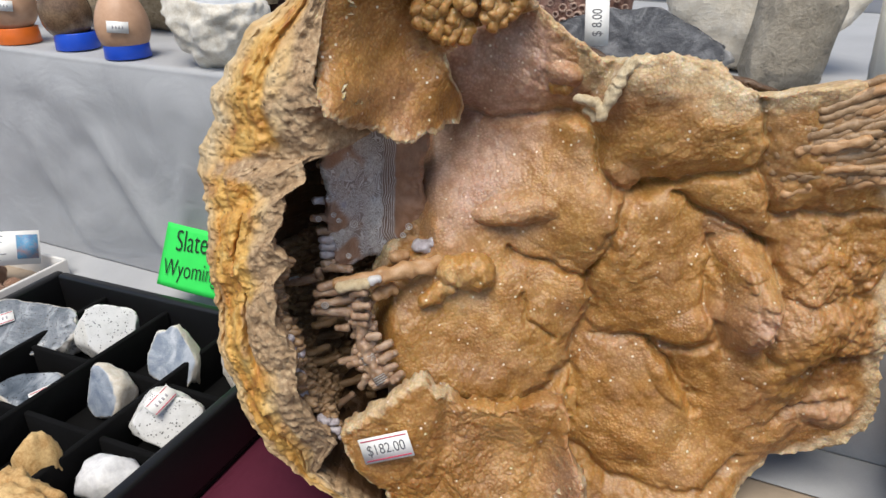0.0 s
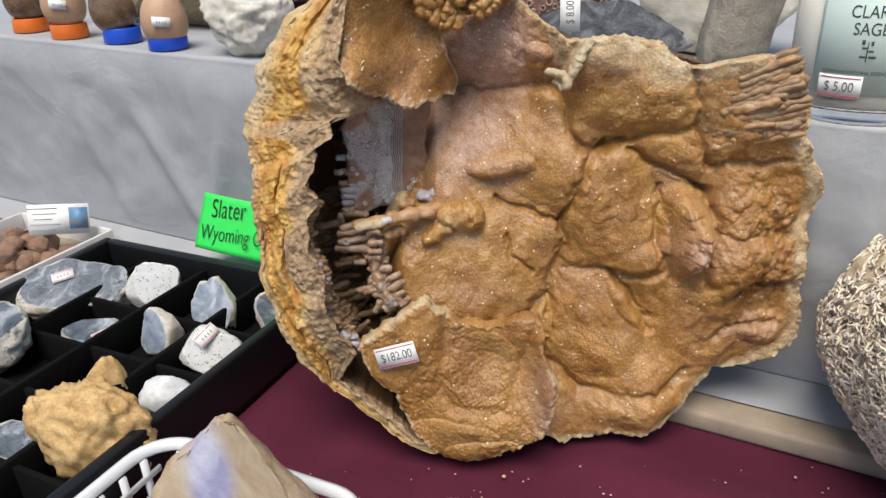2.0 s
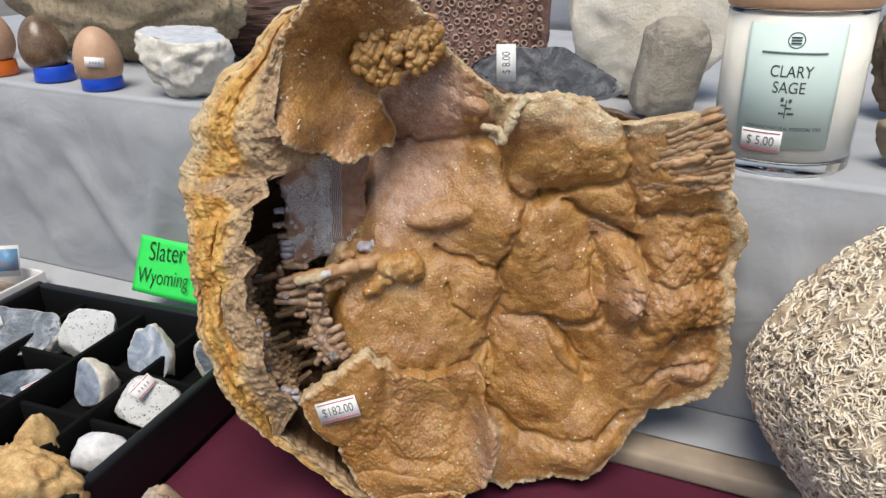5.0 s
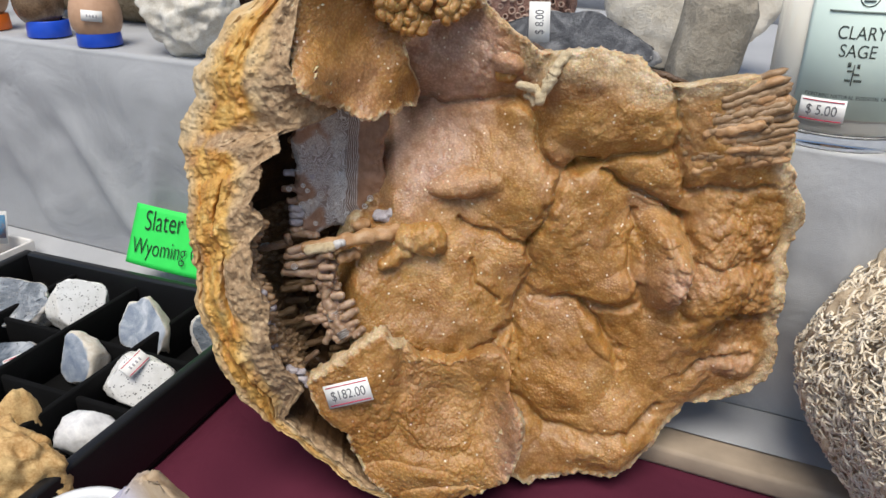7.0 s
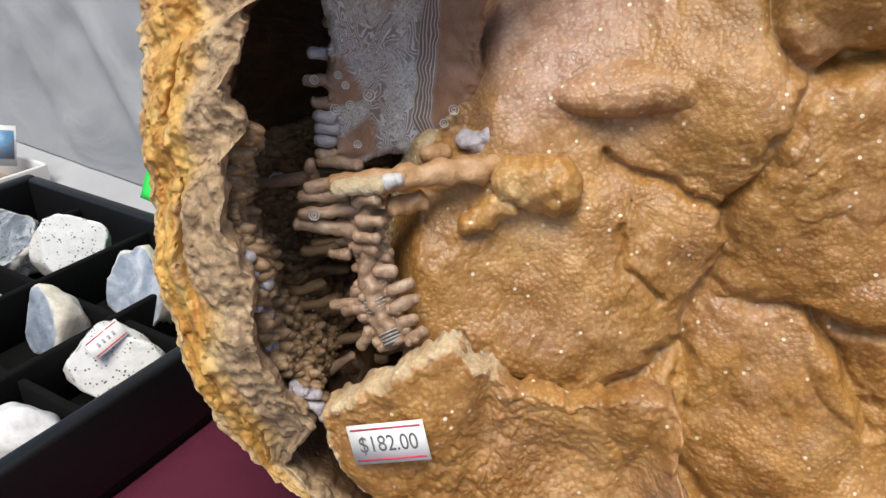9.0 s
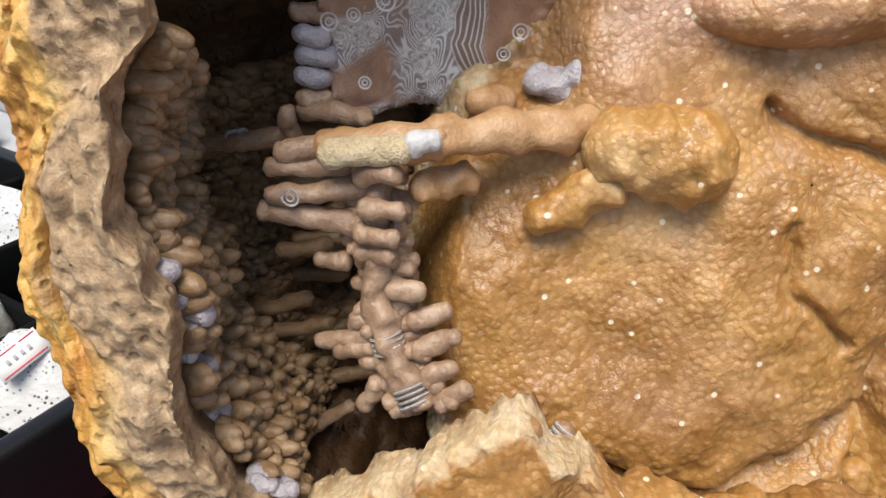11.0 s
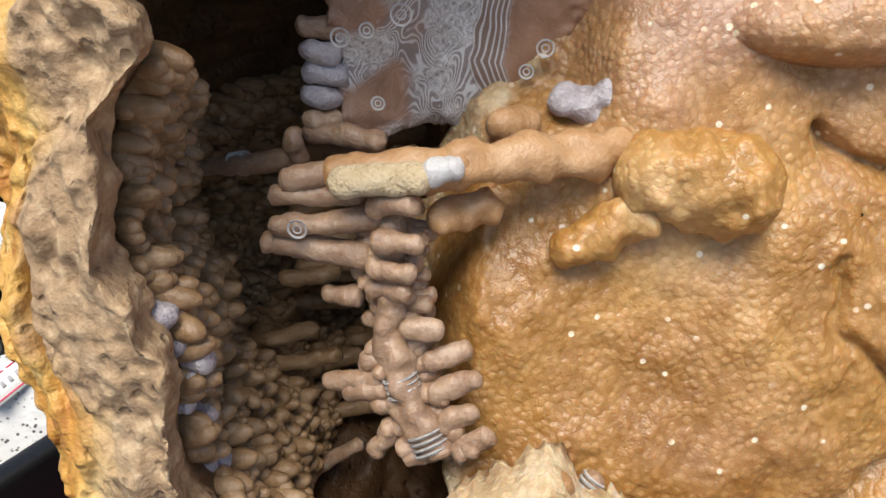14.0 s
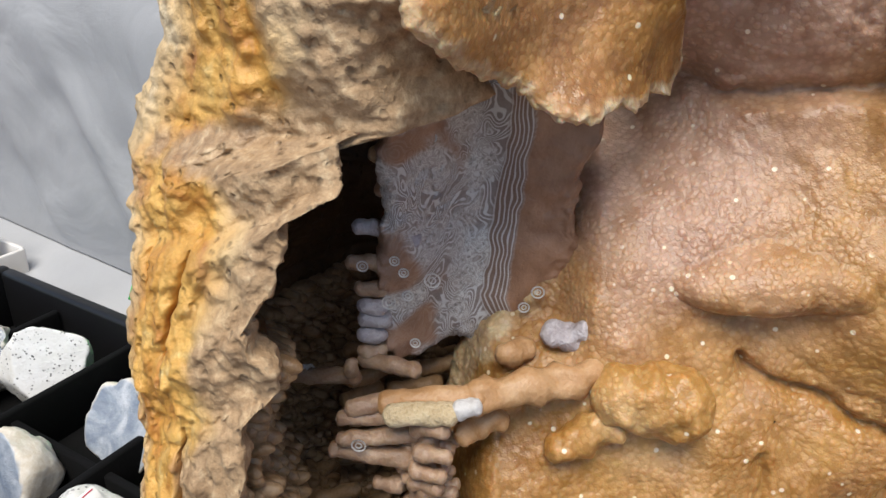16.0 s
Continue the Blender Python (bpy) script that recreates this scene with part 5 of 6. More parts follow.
# ---- the plastic basket with the cut nodule ----
def basket():
    m = Matrix.Translation((-0.132, 0.136, TABLE)) @ Matrix.Rotation(radians(-24), 4, "Z")
    ob = tagged(empty("plastic_basket", m), "frosted clear plastic basket with square openings, on the maroon cloth", "basket")
    M = plain_material("frosted_plastic", (0.86, 0.87, 0.88), 0.3, grain=200, amount=0.03, transmission=0.2)
    w, d, h = 0.135, 0.15, 0.046

    def ring_points(sx, sy, r, n=9):
        pts = []
        for cx, cy, a0 in ((sx - r, sy - r, 0), (-sx + r, sy - r, 90), (-sx + r, -sy + r, 180), (sx - r, -sy + r, 270)):
            for k in range(n):
                a = radians(a0 + 90 * k / (n - 1))
                pts.append((cx + r * math.cos(a), cy + r * math.sin(a)))
        return pts
    # rim, a rolled lip
    bm = bmesh.new()
    prof = ((-0.0015, h - 0.004), (0.0, h), (0.002, h + 0.0008), (0.0042, h), (0.0048, h - 0.006), (0.0036, h - 0.006), (0.0032, h - 0.0014), (0.0014, h - 0.0014), (0.0002, h - 0.006))
    rings = []
    for off, z in prof:
        rings.append([bm.verts.new((x, y, z)) for x, y in ring_points(w / 2 + off, d / 2 + off, 0.022 + off)])
    for a, b in zip(rings, rings[1:] + rings[:1]):
        n = len(a)
        for k in range(n):
            bm.faces.new((a[k], a[(k + 1) % n], b[(k + 1) % n], b[k]))
    bmesh.ops.recalc_face_normals(bm, faces=bm.faces)
    bmesh.ops.transform(bm, matrix=m, verts=bm.verts)
    part("rim", bm, M, ob)
    base = bmesh.new()
    f = base.faces.new([base.verts.new((x, y, 0.002)) for x, y in ring_points(w / 2 - 0.008, d / 2 - 0.008, 0.018)])
    ex = bmesh.ops.extrude_face_region(base, geom=[f])
    bmesh.ops.translate(base, verts=[v for v in ex["geom"] if isinstance(v, bmesh.types.BMVert)], vec=(0, 0, 0.002))
    bmesh.ops.recalc_face_normals(base, faces=base.faces)
    bmesh.ops.transform(base, matrix=m, verts=base.verts)
    part("base", base, M, ob)
    # lattice walls
    for side in range(4):
        length = (w if side % 2 else d) - 0.036
        dist = (d if side % 2 else w) / 2 - 0.003
        r = Matrix.Rotation(radians(90 * side), 4, "Z")
        count = 8
        for k in range(count + 1):
            y = (k / count - 0.5) * length
            part("bar", box_bm(dist - 0.002, y, h / 2, 0.0016, 0.004, h - 0.006, m=m @ r), M, ob)
        for z in (0.006, 0.019, 0.032):
            part("bar", box_bm(dist - 0.0024, 0, z, 0.0014, length + 0.018, 0.0035, m=m @ r), M, ob)
    cut = two_face_material("cut_agate_nodule", (0.30, 0.20, 0.11), (0.52, 0.40, 0.27), (0.36, 0.26, 0.16), (0.46, 0.36, 0.25), (0.52, 0.43, 0.33), 40, 6.0, None, 0.7, 0.16)
    nod = stone("cut_nodule", (-0.100, 0.160), (0.122, 0.050, 0.112), 33, cut, "pale brown sawn agate nodule standing in the basket", "stone", (((0.10, -0.92, 0.35), 0.18),), support=0.0, sub=5, turn=-10, rough=0.12, chips=10)
    co = np.array([v.co[:] for v in nod.data.vertices])
    rise = np.clip(co[:, 2] / 0.100, 0, 1)
    co[:, 0] = -0.100 + (co[:, 0] + 0.100) * (1.0 - 0.70 * rise ** 1.5)
    nod.data.vertices.foreach_set("co", co.ravel())
    stone("rough_stone", (-0.122, 0.108), (0.046, 0.034, 0.060), 35, stone_material("rough_tan", (0.34, 0.23, 0.13), (0.50, 0.38, 0.24), (0.64, 0.53, 0.38), 90, 0.85), "small rough tan stone in the basket", "stone", support=0.0, rough=0.2)
    nt = cut.node_tree
    p = nt.nodes["Principled BSDF"]
    was = p.inputs["Base Color"].links[0].from_socket
    zone = nt.nodes.new("ShaderNodeVectorMath")
    zone.operation = "DISTANCE"
    zone.inputs[1].default_value = (-0.13, 0.0, 0.05)
    nt.links.new(coords(nt, 1, (0, 0, 0), (1, 0, 0.45)), zone.inputs[0])
    zone.inputs[1].default_value = (-0.108, 0.0, 0.033)
    lilac = ramp(nt, ntex(nt, coords(nt), 60, 4), (0.35, (0.30, 0.30, 0.46)), (0.65, (0.56, 0.55, 0.64)))
    nt.links.new(mix(nt, ramp(nt, zone.outputs["Value"], (0.010, (1,)), (0.0125, (0,))), was, lilac), p.inputs["Base Color"])
    # white lid that just shows at the front
    lid = part("container_lid", lathe_bm(((0, 0.022), (0.030, 0.022), (0.034, 0.020), (0.035, 0.016), (0.034, 0.0), (0, 0.0)), 48, Matrix.Translation((-0.003, 0.172, TABLE))), plain_material("white_plastic", (0.74, 0.73, 0.74), 0.3, grain=100, amount=0.02), None)
    tagged(lid, "round white plastic tub lid on the maroon cloth", "lid")


# ---- the tangled coral rock ----
def coral_rock():
    at, size = np.array((0.296, 0.222, 0.086)), np.array((0.098, 0.080, 0.100))
    ob = tagged(empty("coral_rock", Matrix.Translation((0.292, 0.222, TABLE))), "big pale fossil coral rock with tangled tubes, on the cloth", "coral")
    M = stone_material("pale_coral", (0.58, 0.46, 0.31), (0.79, 0.69, 0.53), (0.88, 0.82, 0.71), 90, 0.9, 0.00012)
    sv, sf = ico(6)
    n = fbm(sv, 1.6, 4, 201)
    q = sv * np.where(sv[:, 2:3] > 0, 1.0, 1.0)
    holes = worley(sv, 7, 202)
    r = 1 + 0.10 * n - 0.10 * smooth(0.38, 0.18, holes) - 0.05 * fbm(sv, 14, 2, 203)
    p = q * r[:, None] * size
    p[:, 0] *= 1 - 0.25 * smooth(0.0, -0.09, p[:, 2]) - 0.30 * smooth(0.0, 0.10, p[:, 2])
    p += at
    p[:, 2] = np.maximum(p[:, 2], TABLE)
    # core browner than the tubes, with the shade of the gaps in its colour
    mesh_object("core", p, sf, stone_material("shaded_coral_core", (0.32, 0.23, 0.14), (0.52, 0.41, 0.28), (0.70, 0.60, 0.45), 120, 0.95, 0.0003), ob)
    rng = np.random.RandomState(9)
    V, F, count = [], [], 0
    dirs = rng.normal(size=(11500, 3)) - np.array((0.4, 0.5, 0.0))
    dirs /= np.linalg.norm(dirs, axis=1)[:, None]
    dirs = dirs[dirs[:, 2] > -0.8]
    lift = 1 + 0.10 * fbm(dirs, 1.6, 4, 201)
    for k, d in enumerate(dirs):
        base = d * lift[k] * size
        t = np.cross(d, rng.normal(size=3))
        t /= np.linalg.norm(t)
        length = rng.uniform(3, 7) / 1000
        bend = rng.uniform(-1.5, 2.5) / 1000
        t = t + d * rng.uniform(-0.9, 0.9)
        rr = rng.uniform(0.4, 0.85) / 1000
        u = np.cross(d, t)
        pts = np.stack([base + t * length * (s - 0.5) + d * (0.0015 + bend * math.sin(s * 3.14)) + u * 0.002 * math.sin(s * 5 + k) for s in np.linspace(0, 1, 6)])
        pts[:, 0] *= 1 - 0.25 * smooth(0.0, -0.09, pts[:, 2]) - 0.30 * smooth(0.0, 0.10, pts[:, 2])
        pts += at
        a = np.arange(6) * math.tau / 6
        ring = np.cos(a)[:, None] * d + np.sin(a)[:, None] * u
        P = (pts[:, None, :] + rr * ring[None]).reshape(-1, 3)
        P[:, 2] = np.maximum(P[:, 2], TABLE)
        V.append(P)
        F.append(grid_faces(6, 6, True) + count)
        count += 36
    tang = mesh_object("tube_tangle", np.concatenate(V), np.concatenate(F), M, ob, "tangled cream coral tubes")
    tang["kind"] = "stuff"


# ---- on the shelf ----
def egg(x, y, shell, stand, label, width=0.039, height=0.050, lean=0.0, sunk=0.0):
    z = shelf_height(x, y) + 0.0005
    m = Matrix.Translation((x, y, z))
    ring = part("egg_stand", lathe_bm(((0.0150, 0.0), (0.0168, 0.0), (0.0172, 0.0006), (0.0164, 0.0125), (0.0160, 0.0131), (0.0143, 0.0131), (0.0138, 0.0125), (0.0140, 0.006), (0.0150, 0.0)), 40, m), stand, None)
    tagged(ring, ("blue" if stand is M_BLUE else "orange") + " plastic ring stand under a stone egg", "egg stand", "egg stands")
    prof = []
    for k in range(25):
        a = math.pi * k / 24
        t = (1 - math.cos(a)) / 2
        r = width / 2 * math.sin(a) * (1.0 + 0.16 * math.cos(a))
        prof.append((max(r, 0.0), 0.0095 + height * t))
    prof[0], prof[-1] = (0.0, prof[0][1]), (0.0, prof[-1][1])
    e = part("stone_egg", lathe_bm(prof, 40, m @ Matrix.Translation((0, 0, -0.001 - sunk)) @ Matrix.Rotation(radians(lean), 4, "Y")), shell, None)
    tagged(e, label, "egg", "stone eggs")
    return e


M_BLUE = plain_material("blue_plastic", (0.012, 0.075, 0.55), 0.35, grain=200, amount=0.05)
M_ORANGE = plain_material("orange_plastic", (0.75, 0.16, 0.02), 0.35, grain=200, amount=0.05)
M_CLAYEGG = stone_material("pale_clay_stone", (0.42, 0.24, 0.14), (0.52, 0.31, 0.19), (0.58, 0.38, 0.25), 25, 0.5, 0.0001)
M_DARKEGG = stone_material("brown_polished_stone", (0.05, 0.028, 0.016), (0.13, 0.075, 0.04), (0.26, 0.17, 0.10), 70, 0.25, 0.0001)


def eggs():
    a = egg(-0.245, 0.562, M_CLAYEGG, M_BLUE, "pale clay-coloured stone egg with a white sticker", sunk=0.0075)
    b = egg(-0.301, 0.600, M_DARKEGG, M_BLUE, "dark brown polished stone egg on a blue ring", lean=-8, sunk=0.002)
    c = egg(-0.364, 0.628, M_CLAYEGG, M_ORANGE, "pale clay-coloured stone egg with a white sticker")
    d = egg(-0.425, 0.672, M_DARKEGG, M_ORANGE, "dark brown polished stone egg on an orange ring")
    for e in (a, c):
        stick(e, None, 0.002, 0.28, 0.015, -0.12, (0.10, -0.42, 0.12), lines=False)


def candle():
    x, y = 0.237, 0.330
    z = shelf_height(x, y) + 0.0005
    m = Matrix.Translation((x, y, z))
    ob = tagged(empty("jar_candle", m), "white jar candle with a pale green label, sage scent", "candle")
    R, H = 0.0385, 0.0890
    glass, nt, p = graph("clear_glass")
    p.inputs["Transmission Weight"].default_value = 1.0
    p.inputs["Roughness"].default_value = 0.02
    p.inputs["IOR"].default_value = 1.45
    p.inputs["Base Color"].default_value = (0.97, 0.985, 0.98, 1)
    wax = plain_material("white_wax", (0.72, 0.70, 0.65), 0.45, grain=60, amount=0.02)
    g = part("glass_jar", lathe_bm(((0, 0), (R - 0.003, 0), (R, 0.003), (R, H), (R - 0.0012, H + 0.001), (R - 0.0018, H), (R - 0.0010, H - 0.010), (R - 0.0010, 0.010), (R - 0.004, 0.0075), (0, 0.0075)), 72, m), glass, ob, "clear glass jar")
    g.visible_shadow = False
    part("wax", lathe_bm(((0, 0.0082), (R - 0.0040, 0.0084), (R - 0.0008, 0.0104), (R - 0.0008, 0.0865), (R - 0.003, 0.0872), (0, 0.0872)), 64, m), wax, ob, "white wax fill")
    part("wick", lathe_bm(((0, 0.0872), (0.001, 0.0872), (0.001, 0.0888), (0, 0.0888)), 8, m), M_INK, ob)
    gold = plain_material("brushed_copper", (0.66, 0.40, 0.24), 0.5, 0.6, grain=300, amount=0.06)
    part("lid", lathe_bm(((0, H + 0.0015), (R + 0.0005, H + 0.0015), (R + 0.001, H + 0.003), (R + 0.001, H + 0.013), (R - 0.001, H + 0.0145), (0, H + 0.0145)), 72, m), gold, ob, "copper-coloured metal lid")
    sage = plain_material("sage_label", (0.62, 0.74, 0.67), 0.6, grain=60, amount=0.02, bump_size=0)
    facing = math.atan2(-0.405, -0.17) - radians(6)

    def wrap(bm, lift):
        for v in bm.verts:
            a = facing + v.co.x / R
            v.co = m @ Vector(((R + lift + v.co.z) * math.cos(a), (R + lift + v.co.z) * math.sin(a), v.co.y))
        return bm

    def strip(w, h, cy, cx=0.0, thick=0.00025, lift=0.0002, n=24):
        bm = bmesh.new()
        bmesh.ops.create_grid(bm, x_segments=n, y_segments=2, size=0.5, matrix=Matrix.Translation((cx, cy, 0)) @ Matrix.Diagonal((w, h, 1, 1)))
        ex = bmesh.ops.extrude_face_region(bm, geom=bm.faces[:])
        bmesh.ops.translate(bm, verts=[v for v in ex["geom"] if isinstance(v, bmesh.types.BMVert)], vec=(0, 0, thick))
        return wrap(bm, lift)
    lab = part("label", strip(0.050, 0.066, 0.0505), sage, ob, "pale sage green paper label")

    def words(text, size, cy, material, width=1.0):
        t = text_mesh(text, size, Matrix.Identity(4), material, lab, width=width)
        bm = bmesh.new()
        bm.from_mesh(t.data)
        bmesh.ops.subdivide_edges(bm, edges=[e for e in bm.edges if e.calc_length() > 0.003], cuts=2)
        bmesh.ops.translate(bm, verts=bm.verts, vec=(0, cy, 0))
        wrap(bm, 0.0006)
        bm.to_mesh(t.data)
        bm.free()
    ink = plain_material("dark_green_ink", (0.055, 0.07, 0.06), 0.6, grain=400, bump_size=0)
    words("CLARY", 0.0088, 0.0590, ink, 0.78)
    words("SAGE", 0.0088, 0.0505, ink, 0.78)
    words("CONTAINS NATURAL ESSENTIAL OILS", 0.0027, 0.0285, ink, 0.85)
    part("print_bar", strip(0.032, 0.0009, 0.0690, lift=0.0006), plain_material("pale_green_ink", (0.22, 0.27, 0.24), 0.6, grain=400, bump_size=0), lab)
    ringm = bmesh.new()
    for k in range(24):
        a0, a1 = k * math.tau / 24, (k + 1) * math.tau / 24
        ringm.faces.new([ringm.verts.new((r * math.cos(a), 0.0755 + r * math.sin(a), 0)) for r, a in ((0.0042, a0), (0.0042, a1), (0.0037, a1), (0.0037, a0))])
    part("emblem", wrap(ringm, 0.0006), ink, lab)
    for dy in (-0.0015, 0.0, 0.0015):
        part("emblem", strip(0.0050, 0.0006, 0.0755 + dy, lift=0.0006, n=6), ink, lab)
    # the sprig
    for cx, cy, w, h in ((0, 0.0290, 0.0005, 0.010), (-0.0015, 0.0310, 0.0022, 0.0008), (0.0016, 0.0295, 0.0024, 0.0008), (-0.0022, 0.0340, 0.0014, 0.0022), (0.0018, 0.0335, 0.0012, 0.0020), (0.0026, 0.0265, 0.0034, 0.0012), (-0.0018, 0.0265, 0.0026, 0.0010)):
        part("sprig", strip(w, h, cy + 0.0105, cx, lift=0.0006, n=4), ink, lab)
    # price label on the jar
    tag = part("price_label", strip(0.0215, 0.0120, 0.0210, -0.0100, 0.0003, 0.0007), M_PAPER, ob, "small white paper price label")
    for dy in (0.0047, -0.0050):
        part("red_line", strip(0.0195, 0.0005, 0.0210 + dy, -0.0100, 0.0001, 0.0011), M_RED, tag)
    t = text_mesh("$ 5.00", 0.0072, Matrix.Identity(4), M_INK, tag, width=0.8)
    bm = bmesh.new()
    bm.from_mesh(t.data)
    bmesh.ops.translate(bm, verts=bm.verts, vec=(-0.0100, 0.0208, 0))
    wrap(bm, 0.0012)
    bm.to_mesh(t.data)
    bm.free()


def shelf_rocks():
    tan = stone_material("sandy_tan_rock", (0.28, 0.20, 0.11), (0.50, 0.39, 0.25), (0.68, 0.57, 0.41), 160, 0.95, 0.0014, (0.14, 0.10, 0.06), 260)
    white = two_face_material("white_chalky_agate", (0.52, 0.46, 0.36), (0.74, 0.71, 0.64), (0.42, 0.44, 0.46), (0.56, 0.58, 0.60), (0.66, 0.67, 0.68), 90, 7.0)
    cream = stone_material("cream_fossil", (0.60, 0.51, 0.38), (0.76, 0.69, 0.57), (0.84, 0.79, 0.70), 60, 0.9, 0.0004)
    greyr = stone_material("grey_banded_fossil", (0.17, 0.145, 0.11), (0.30, 0.265, 0.21), (0.42, 0.38, 0.31), 60, 0.85, 0.0006)
    pink = stone_material("pinkish_coral", (0.16, 0.075, 0.055), (0.32, 0.17, 0.13), (0.46, 0.29, 0.23), 130, 0.9, 0.0014)
    black = two_face_material("black_agate", (0.20, 0.20, 0.205), (0.40, 0.40, 0.40), (0.03, 0.03, 0.033), (0.085, 0.085, 0.09), (0.19, 0.19, 0.195), 70, 8.0, None, 0.5, 0.3)

    def put(name, x, y, size, seed, mat, label, category="rock", **kw):
        return stone(name, (x, y), size, seed, mat, label, category, support=shelf_height(x, y), **kw)
    w = put("white_agate", -0.160, 0.530, (0.082, 0.062, 0.064), 41, white, "white chalky agate with a smooth grey sawn top", cuts=(((0.15, -0.1, 0.95), 0.55),), grit=0.07, sub=5, chips=3, turn=-27)
    big = put("tan_rock", -0.270, 0.700, (0.300, 0.10, 0.170), 42, tan, "large rough sandy tan rock with a small price tag", grit=0.09, sub=5, chips=12, turn=-27)
    put("amber_stone", -0.425, 0.700, (0.05, 0.04, 0.07), 58, stone_material("amber_orange", (0.30, 0.11, 0.02), (0.45, 0.2, 0.05), (0.55, 0.3, 0.1), 50, 0.4), "orange-brown rounded stone behind the eggs")
    cr = put("cream_fossil", 0.212, 0.505, (0.165, 0.07, 0.165), 43, cream, "large cream ribbed fossil standing on the shelf", sub=5, chips=8, turn=-20, rough=0.12)
    ribs = cr.data
    co = np.array([v.co[:] for v in ribs.vertices])
    co[:, 1] += 0.0011 * np.sin((co[:, 0] * 0.9 + co[:, 2] * 0.1) * 1500) * smooth(0.27, 0.31, co[:, 2])
    ribs.vertices.foreach_set("co", co.ravel())
    # upright grey fossil trunk
    x, y = 0.206, 0.440
    sv, sf = ico(5)
    q = sv.copy()
    q = np.sign(q) * np.abs(q) ** np.array((0.8, 0.8, 0.45))
    q *= (1 + 0.06 * fbm(sv, 2.2, 4, 301) + 0.02 * fbm(sv * np.array((1, 1, 6)), 3, 3, 302))[:, None]
    q = q * np.array((0.0235, 0.022, 0.035))
    q[:, 0] += 0.004 * np.sin(q[:, 2] * 60)
    q += np.array((x, y, shelf_height(x, y) - q[:, 2].min()))
    tagged(mesh_object("grey_fossil", q, sf, greyr), "grey cylindrical fossil trunk with faint bands", "fossil")
    # pinkish coral block with open tubes
    bx, by = 0.088, 0.600
    bz = shelf_height(bx, by)
    coral = tagged(empty("coral_block", Matrix.Translation((bx, by, bz))), "pinkish-brown fossil coral block with round open tubes", "coral")
    sv, sf = ico(5)
    q = np.sign(sv) * np.abs(sv) ** 0.45
    q *= (1 + 0.05 * fbm(sv, 2.5, 4, 311))[:, None]
    q = q * np.array((0.060, 0.022, 0.072))
    rot = np.array(Matrix.Rotation(radians(-14), 3, "Z"))
    q = q @ rot.T
    q += np.array((bx, by, bz - q[:, 2].min()))
    mesh_object("block", q, sf, pink, coral)
    lightpink = stone_material("pale_tube_rim", (0.34, 0.20, 0.15), (0.48, 0.33, 0.26), (0.58, 0.45, 0.37), 200, 0.9, 0.0006)
    hole = plain_material("tube_shadow_stone", (0.05, 0.028, 0.022), 0.95, grain=300)
    rng = random.Random(4)
    spots = []
    proto = lathe_bm(((0.0018, -0.003), (0.0020, 0.0012), (0.0026, 0.0014), (0.0031, 0.0008), (0.0033, -0.002)), 12)
    pm = bpy.data.meshes.new("tube")
    proto.to_mesh(pm)
    proto.free()
    pm.materials.append(lightpink)
    tries = 0
    while len(spots) < 260 and tries < 6000:
        tries += 1
        u, v = rng.uniform(-0.055, 0.055), rng.uniform(0.008, 0.138)
        if all((u - a) ** 2 + (v - b) ** 2 > 0.0061 ** 2 for a, b in spots):
            spots.append((u, v))
            t = new("tube", pm)
            t.matrix_basis = Matrix.Translation((bx, by, bz)) @ Matrix.Rotation(radians(-14), 4, "Z") @ Matrix.Translation((u, -0.0222 + rng.uniform(-0.0006, 0.001), v)) @ Matrix.Rotation(radians(90 + rng.uniform(-18, 18)), 4, "X") @ Matrix.Rotation(rng.uniform(-0.3, 0.3), 4, "Y") @ Matrix.Scale(rng.uniform(0.75, 1.15), 4)
            basis = t.matrix_basis.copy()
            t.parent = coral
            t.matrix_parent_inverse = coral.matrix_basis.inverted()
            t.matrix_basis = basis
    # dark agate slice leaning in front of the coral
    sx, sy = 0.118, 0.462
    sl = put("agate_slice", sx, sy, (0.112, 0.030, 0.050), 46, black, "dark grey agate half with a pale ragged rim", cuts=(((0.05, -0.9, 0.4), 0.2),), sub=5, turn=-18, rough=0.2)
    # tall price tag
    tagm = frame_at(Vector((0.080, 0.392, 0.237)), (-0.08, -0.9, 0.25)) @ Matrix.Rotation(radians(90), 4, "Z")
    tag = tagged(empty("price_tag", Matrix.Translation((0.08, 0.40, 0.22))), "white price tag standing against the dark agate", "price tag")
    label_on(tag, "$ 8.00", tagm, 0.0235, 0.0125, "label", lines=False)
    # dark petrified wood
    wood, nt, p = graph("petrified_wood")
    v = coords(nt, 1, (0, 0, 0), (6, 6, 60))
    a = ntex(nt, v, 7, 5, 0.6, 0.8)
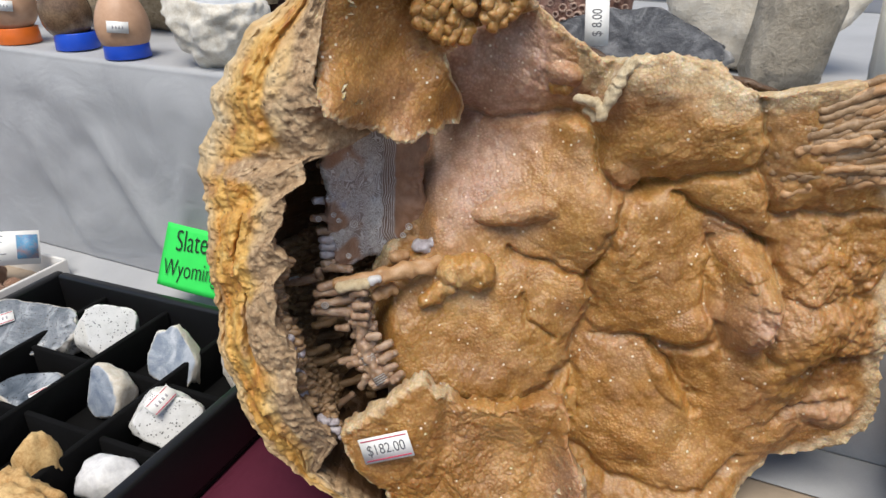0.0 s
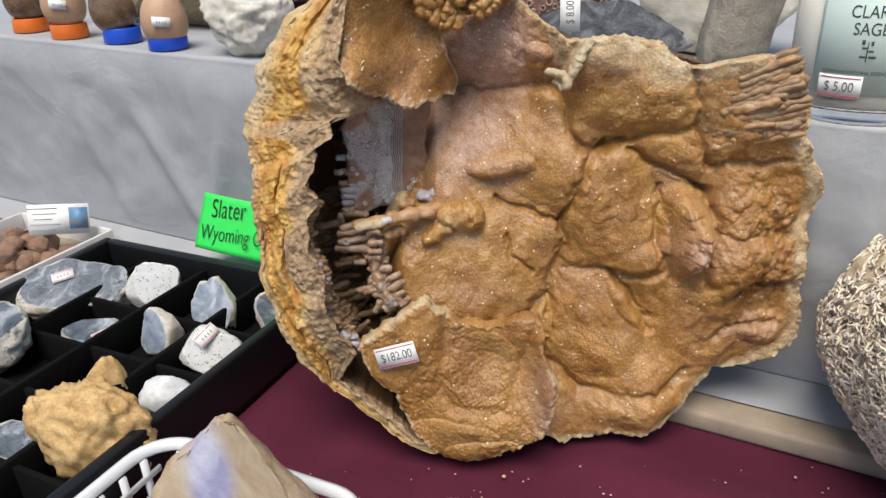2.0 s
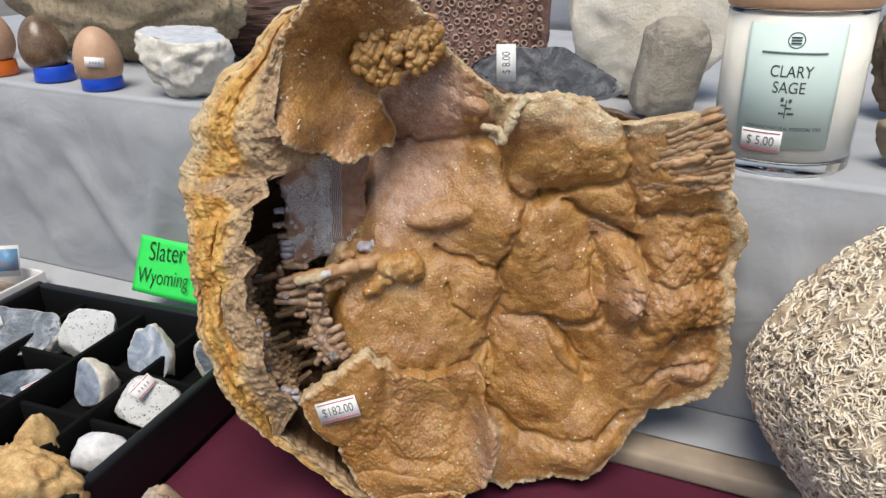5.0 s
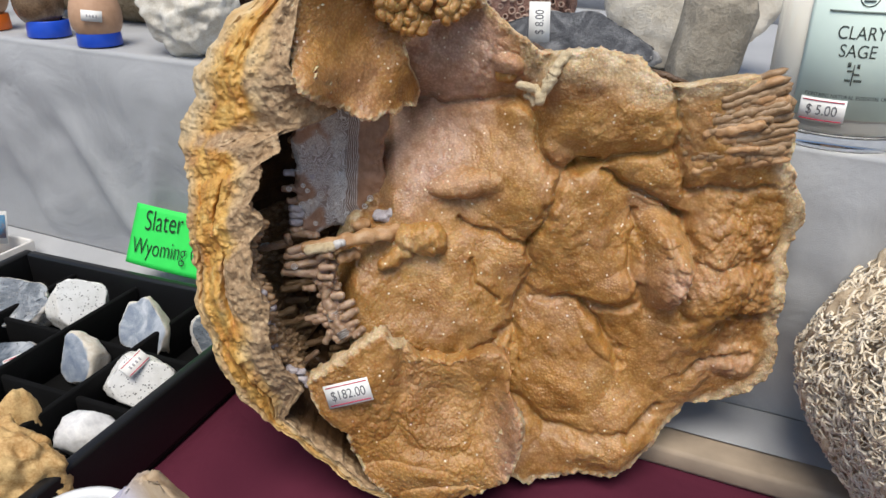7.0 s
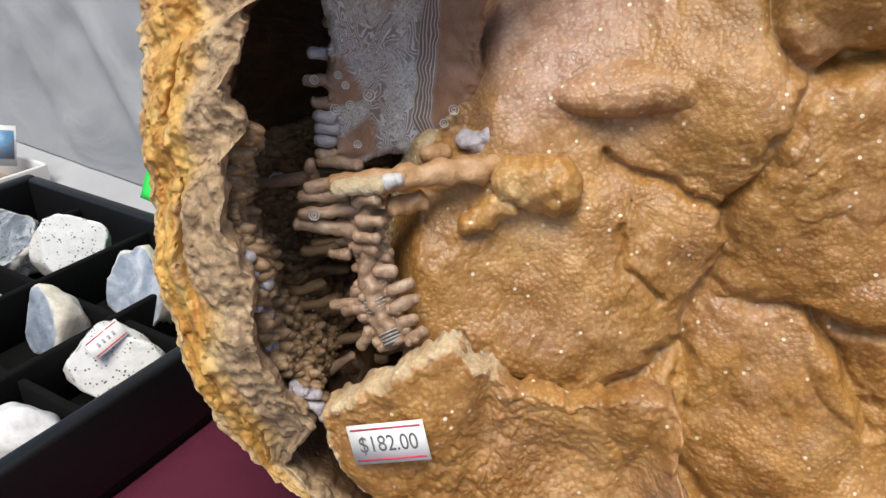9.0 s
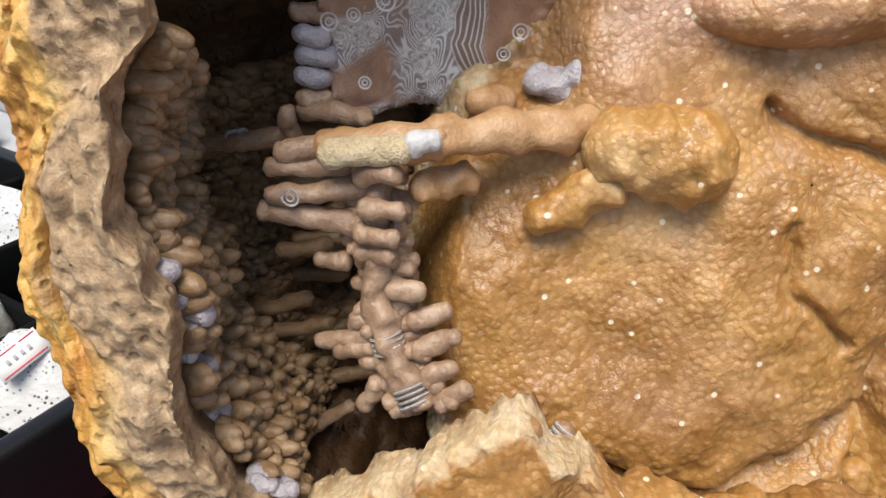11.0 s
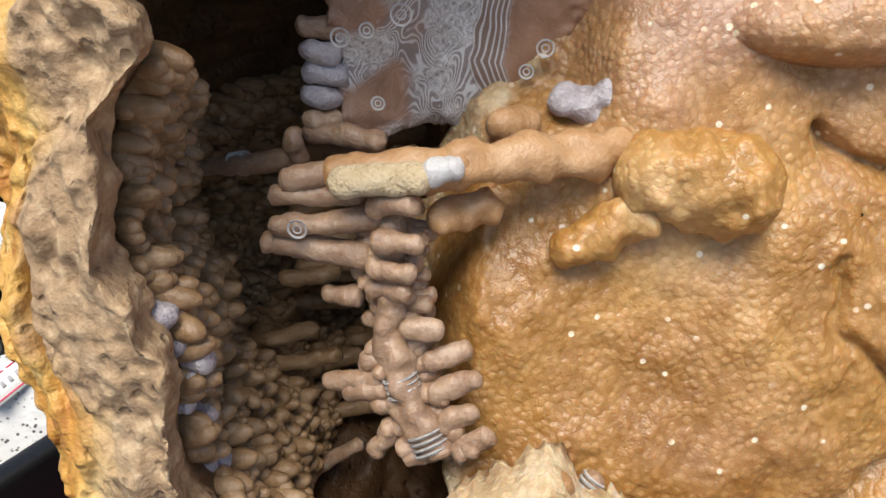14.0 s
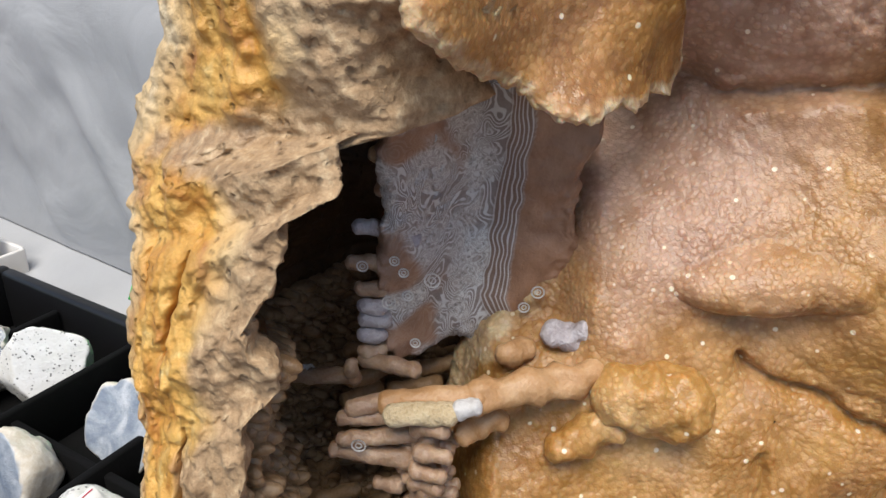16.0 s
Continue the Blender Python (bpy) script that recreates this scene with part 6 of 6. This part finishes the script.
    nt.links.new(ramp(nt, a, (0.35, (0.035, 0.014, 0.010)), (0.6, (0.10, 0.045, 0.032))), p.inputs["Base Color"])
    p.inputs["Roughness"].default_value = 0.45
    bump(nt, p, a, 0.9, 0.003)
    lx, ly = -0.100, 0.700
    sv, sf = ico(5)
    q = np.sign(sv) * np.abs(sv) ** np.array((0.5, 0.8, 0.8))
    q = q * np.array((0.085, 0.035, 0.034))
    q[:, 2] += 0.0022 * np.sin(q[:, 2] * 900 + 3 * fbm(q, 30, 2, 321)) + 0.004 * fbm(q, 25, 3, 322)
    q[:, 1] += 0.0022 * np.sin(q[:, 2] * 900 + 3 * fbm(q, 30, 2, 321))
    q = q @ np.array(Matrix.Rotation(radians(-12), 3, "Z")).T
    q += np.array((lx, ly, shelf_height(lx, ly) - q[:, 2].min()))
    tagged(mesh_object("petrified_wood", q, sf, wood), "dark reddish-brown petrified wood log with ridged grain", "petrified wood")
    put("white_chip", -0.135, 0.700, (0.03, 0.02, 0.018), 47, white, "small white stone chip beside the wood")
    put("brown_rock", 0.395, 0.420, (0.090, 0.06, 0.110), 48, stone_material("brown_pitted_rock", (0.13, 0.085, 0.05), (0.24, 0.17, 0.11), (0.38, 0.29, 0.2), 120, 0.95, 0.002), "brown pitted rock beyond the candle", grit=0.09, sub=5)
    put("tan_chip", 0.318, 0.310, (0.070, 0.04, 0.040), 49, stone_material("tan_chip_stone", (0.30, 0.22, 0.14), (0.46, 0.36, 0.25), (0.60, 0.50, 0.38), 120, 0.95, 0.0015), "small angular tan rock beside the candle", chips=12)
    stick(cr, None, -0.040, 0.86, 0.020, 0.45, (-0.02, -0.45, 0.12))
    tg = frame_at(Vector((-0.208, 0.632, shelf_height(-0.208, 0.632) + 0.020)), (0.10, -0.95, 0.2))
    t2 = tagged(empty("small_tag", Matrix.Translation((-0.205, 0.632, 0.2))), "small white price tag leaning against the tan rock", "price tag")
    label_on(t2, None, tg, 0.012, 0.016, "label", lines=False)


tray()
tray_stones()
green_sign()
fossil_box()
basket()
coral_rock()
eggs()
candle()
shelf_rocks()
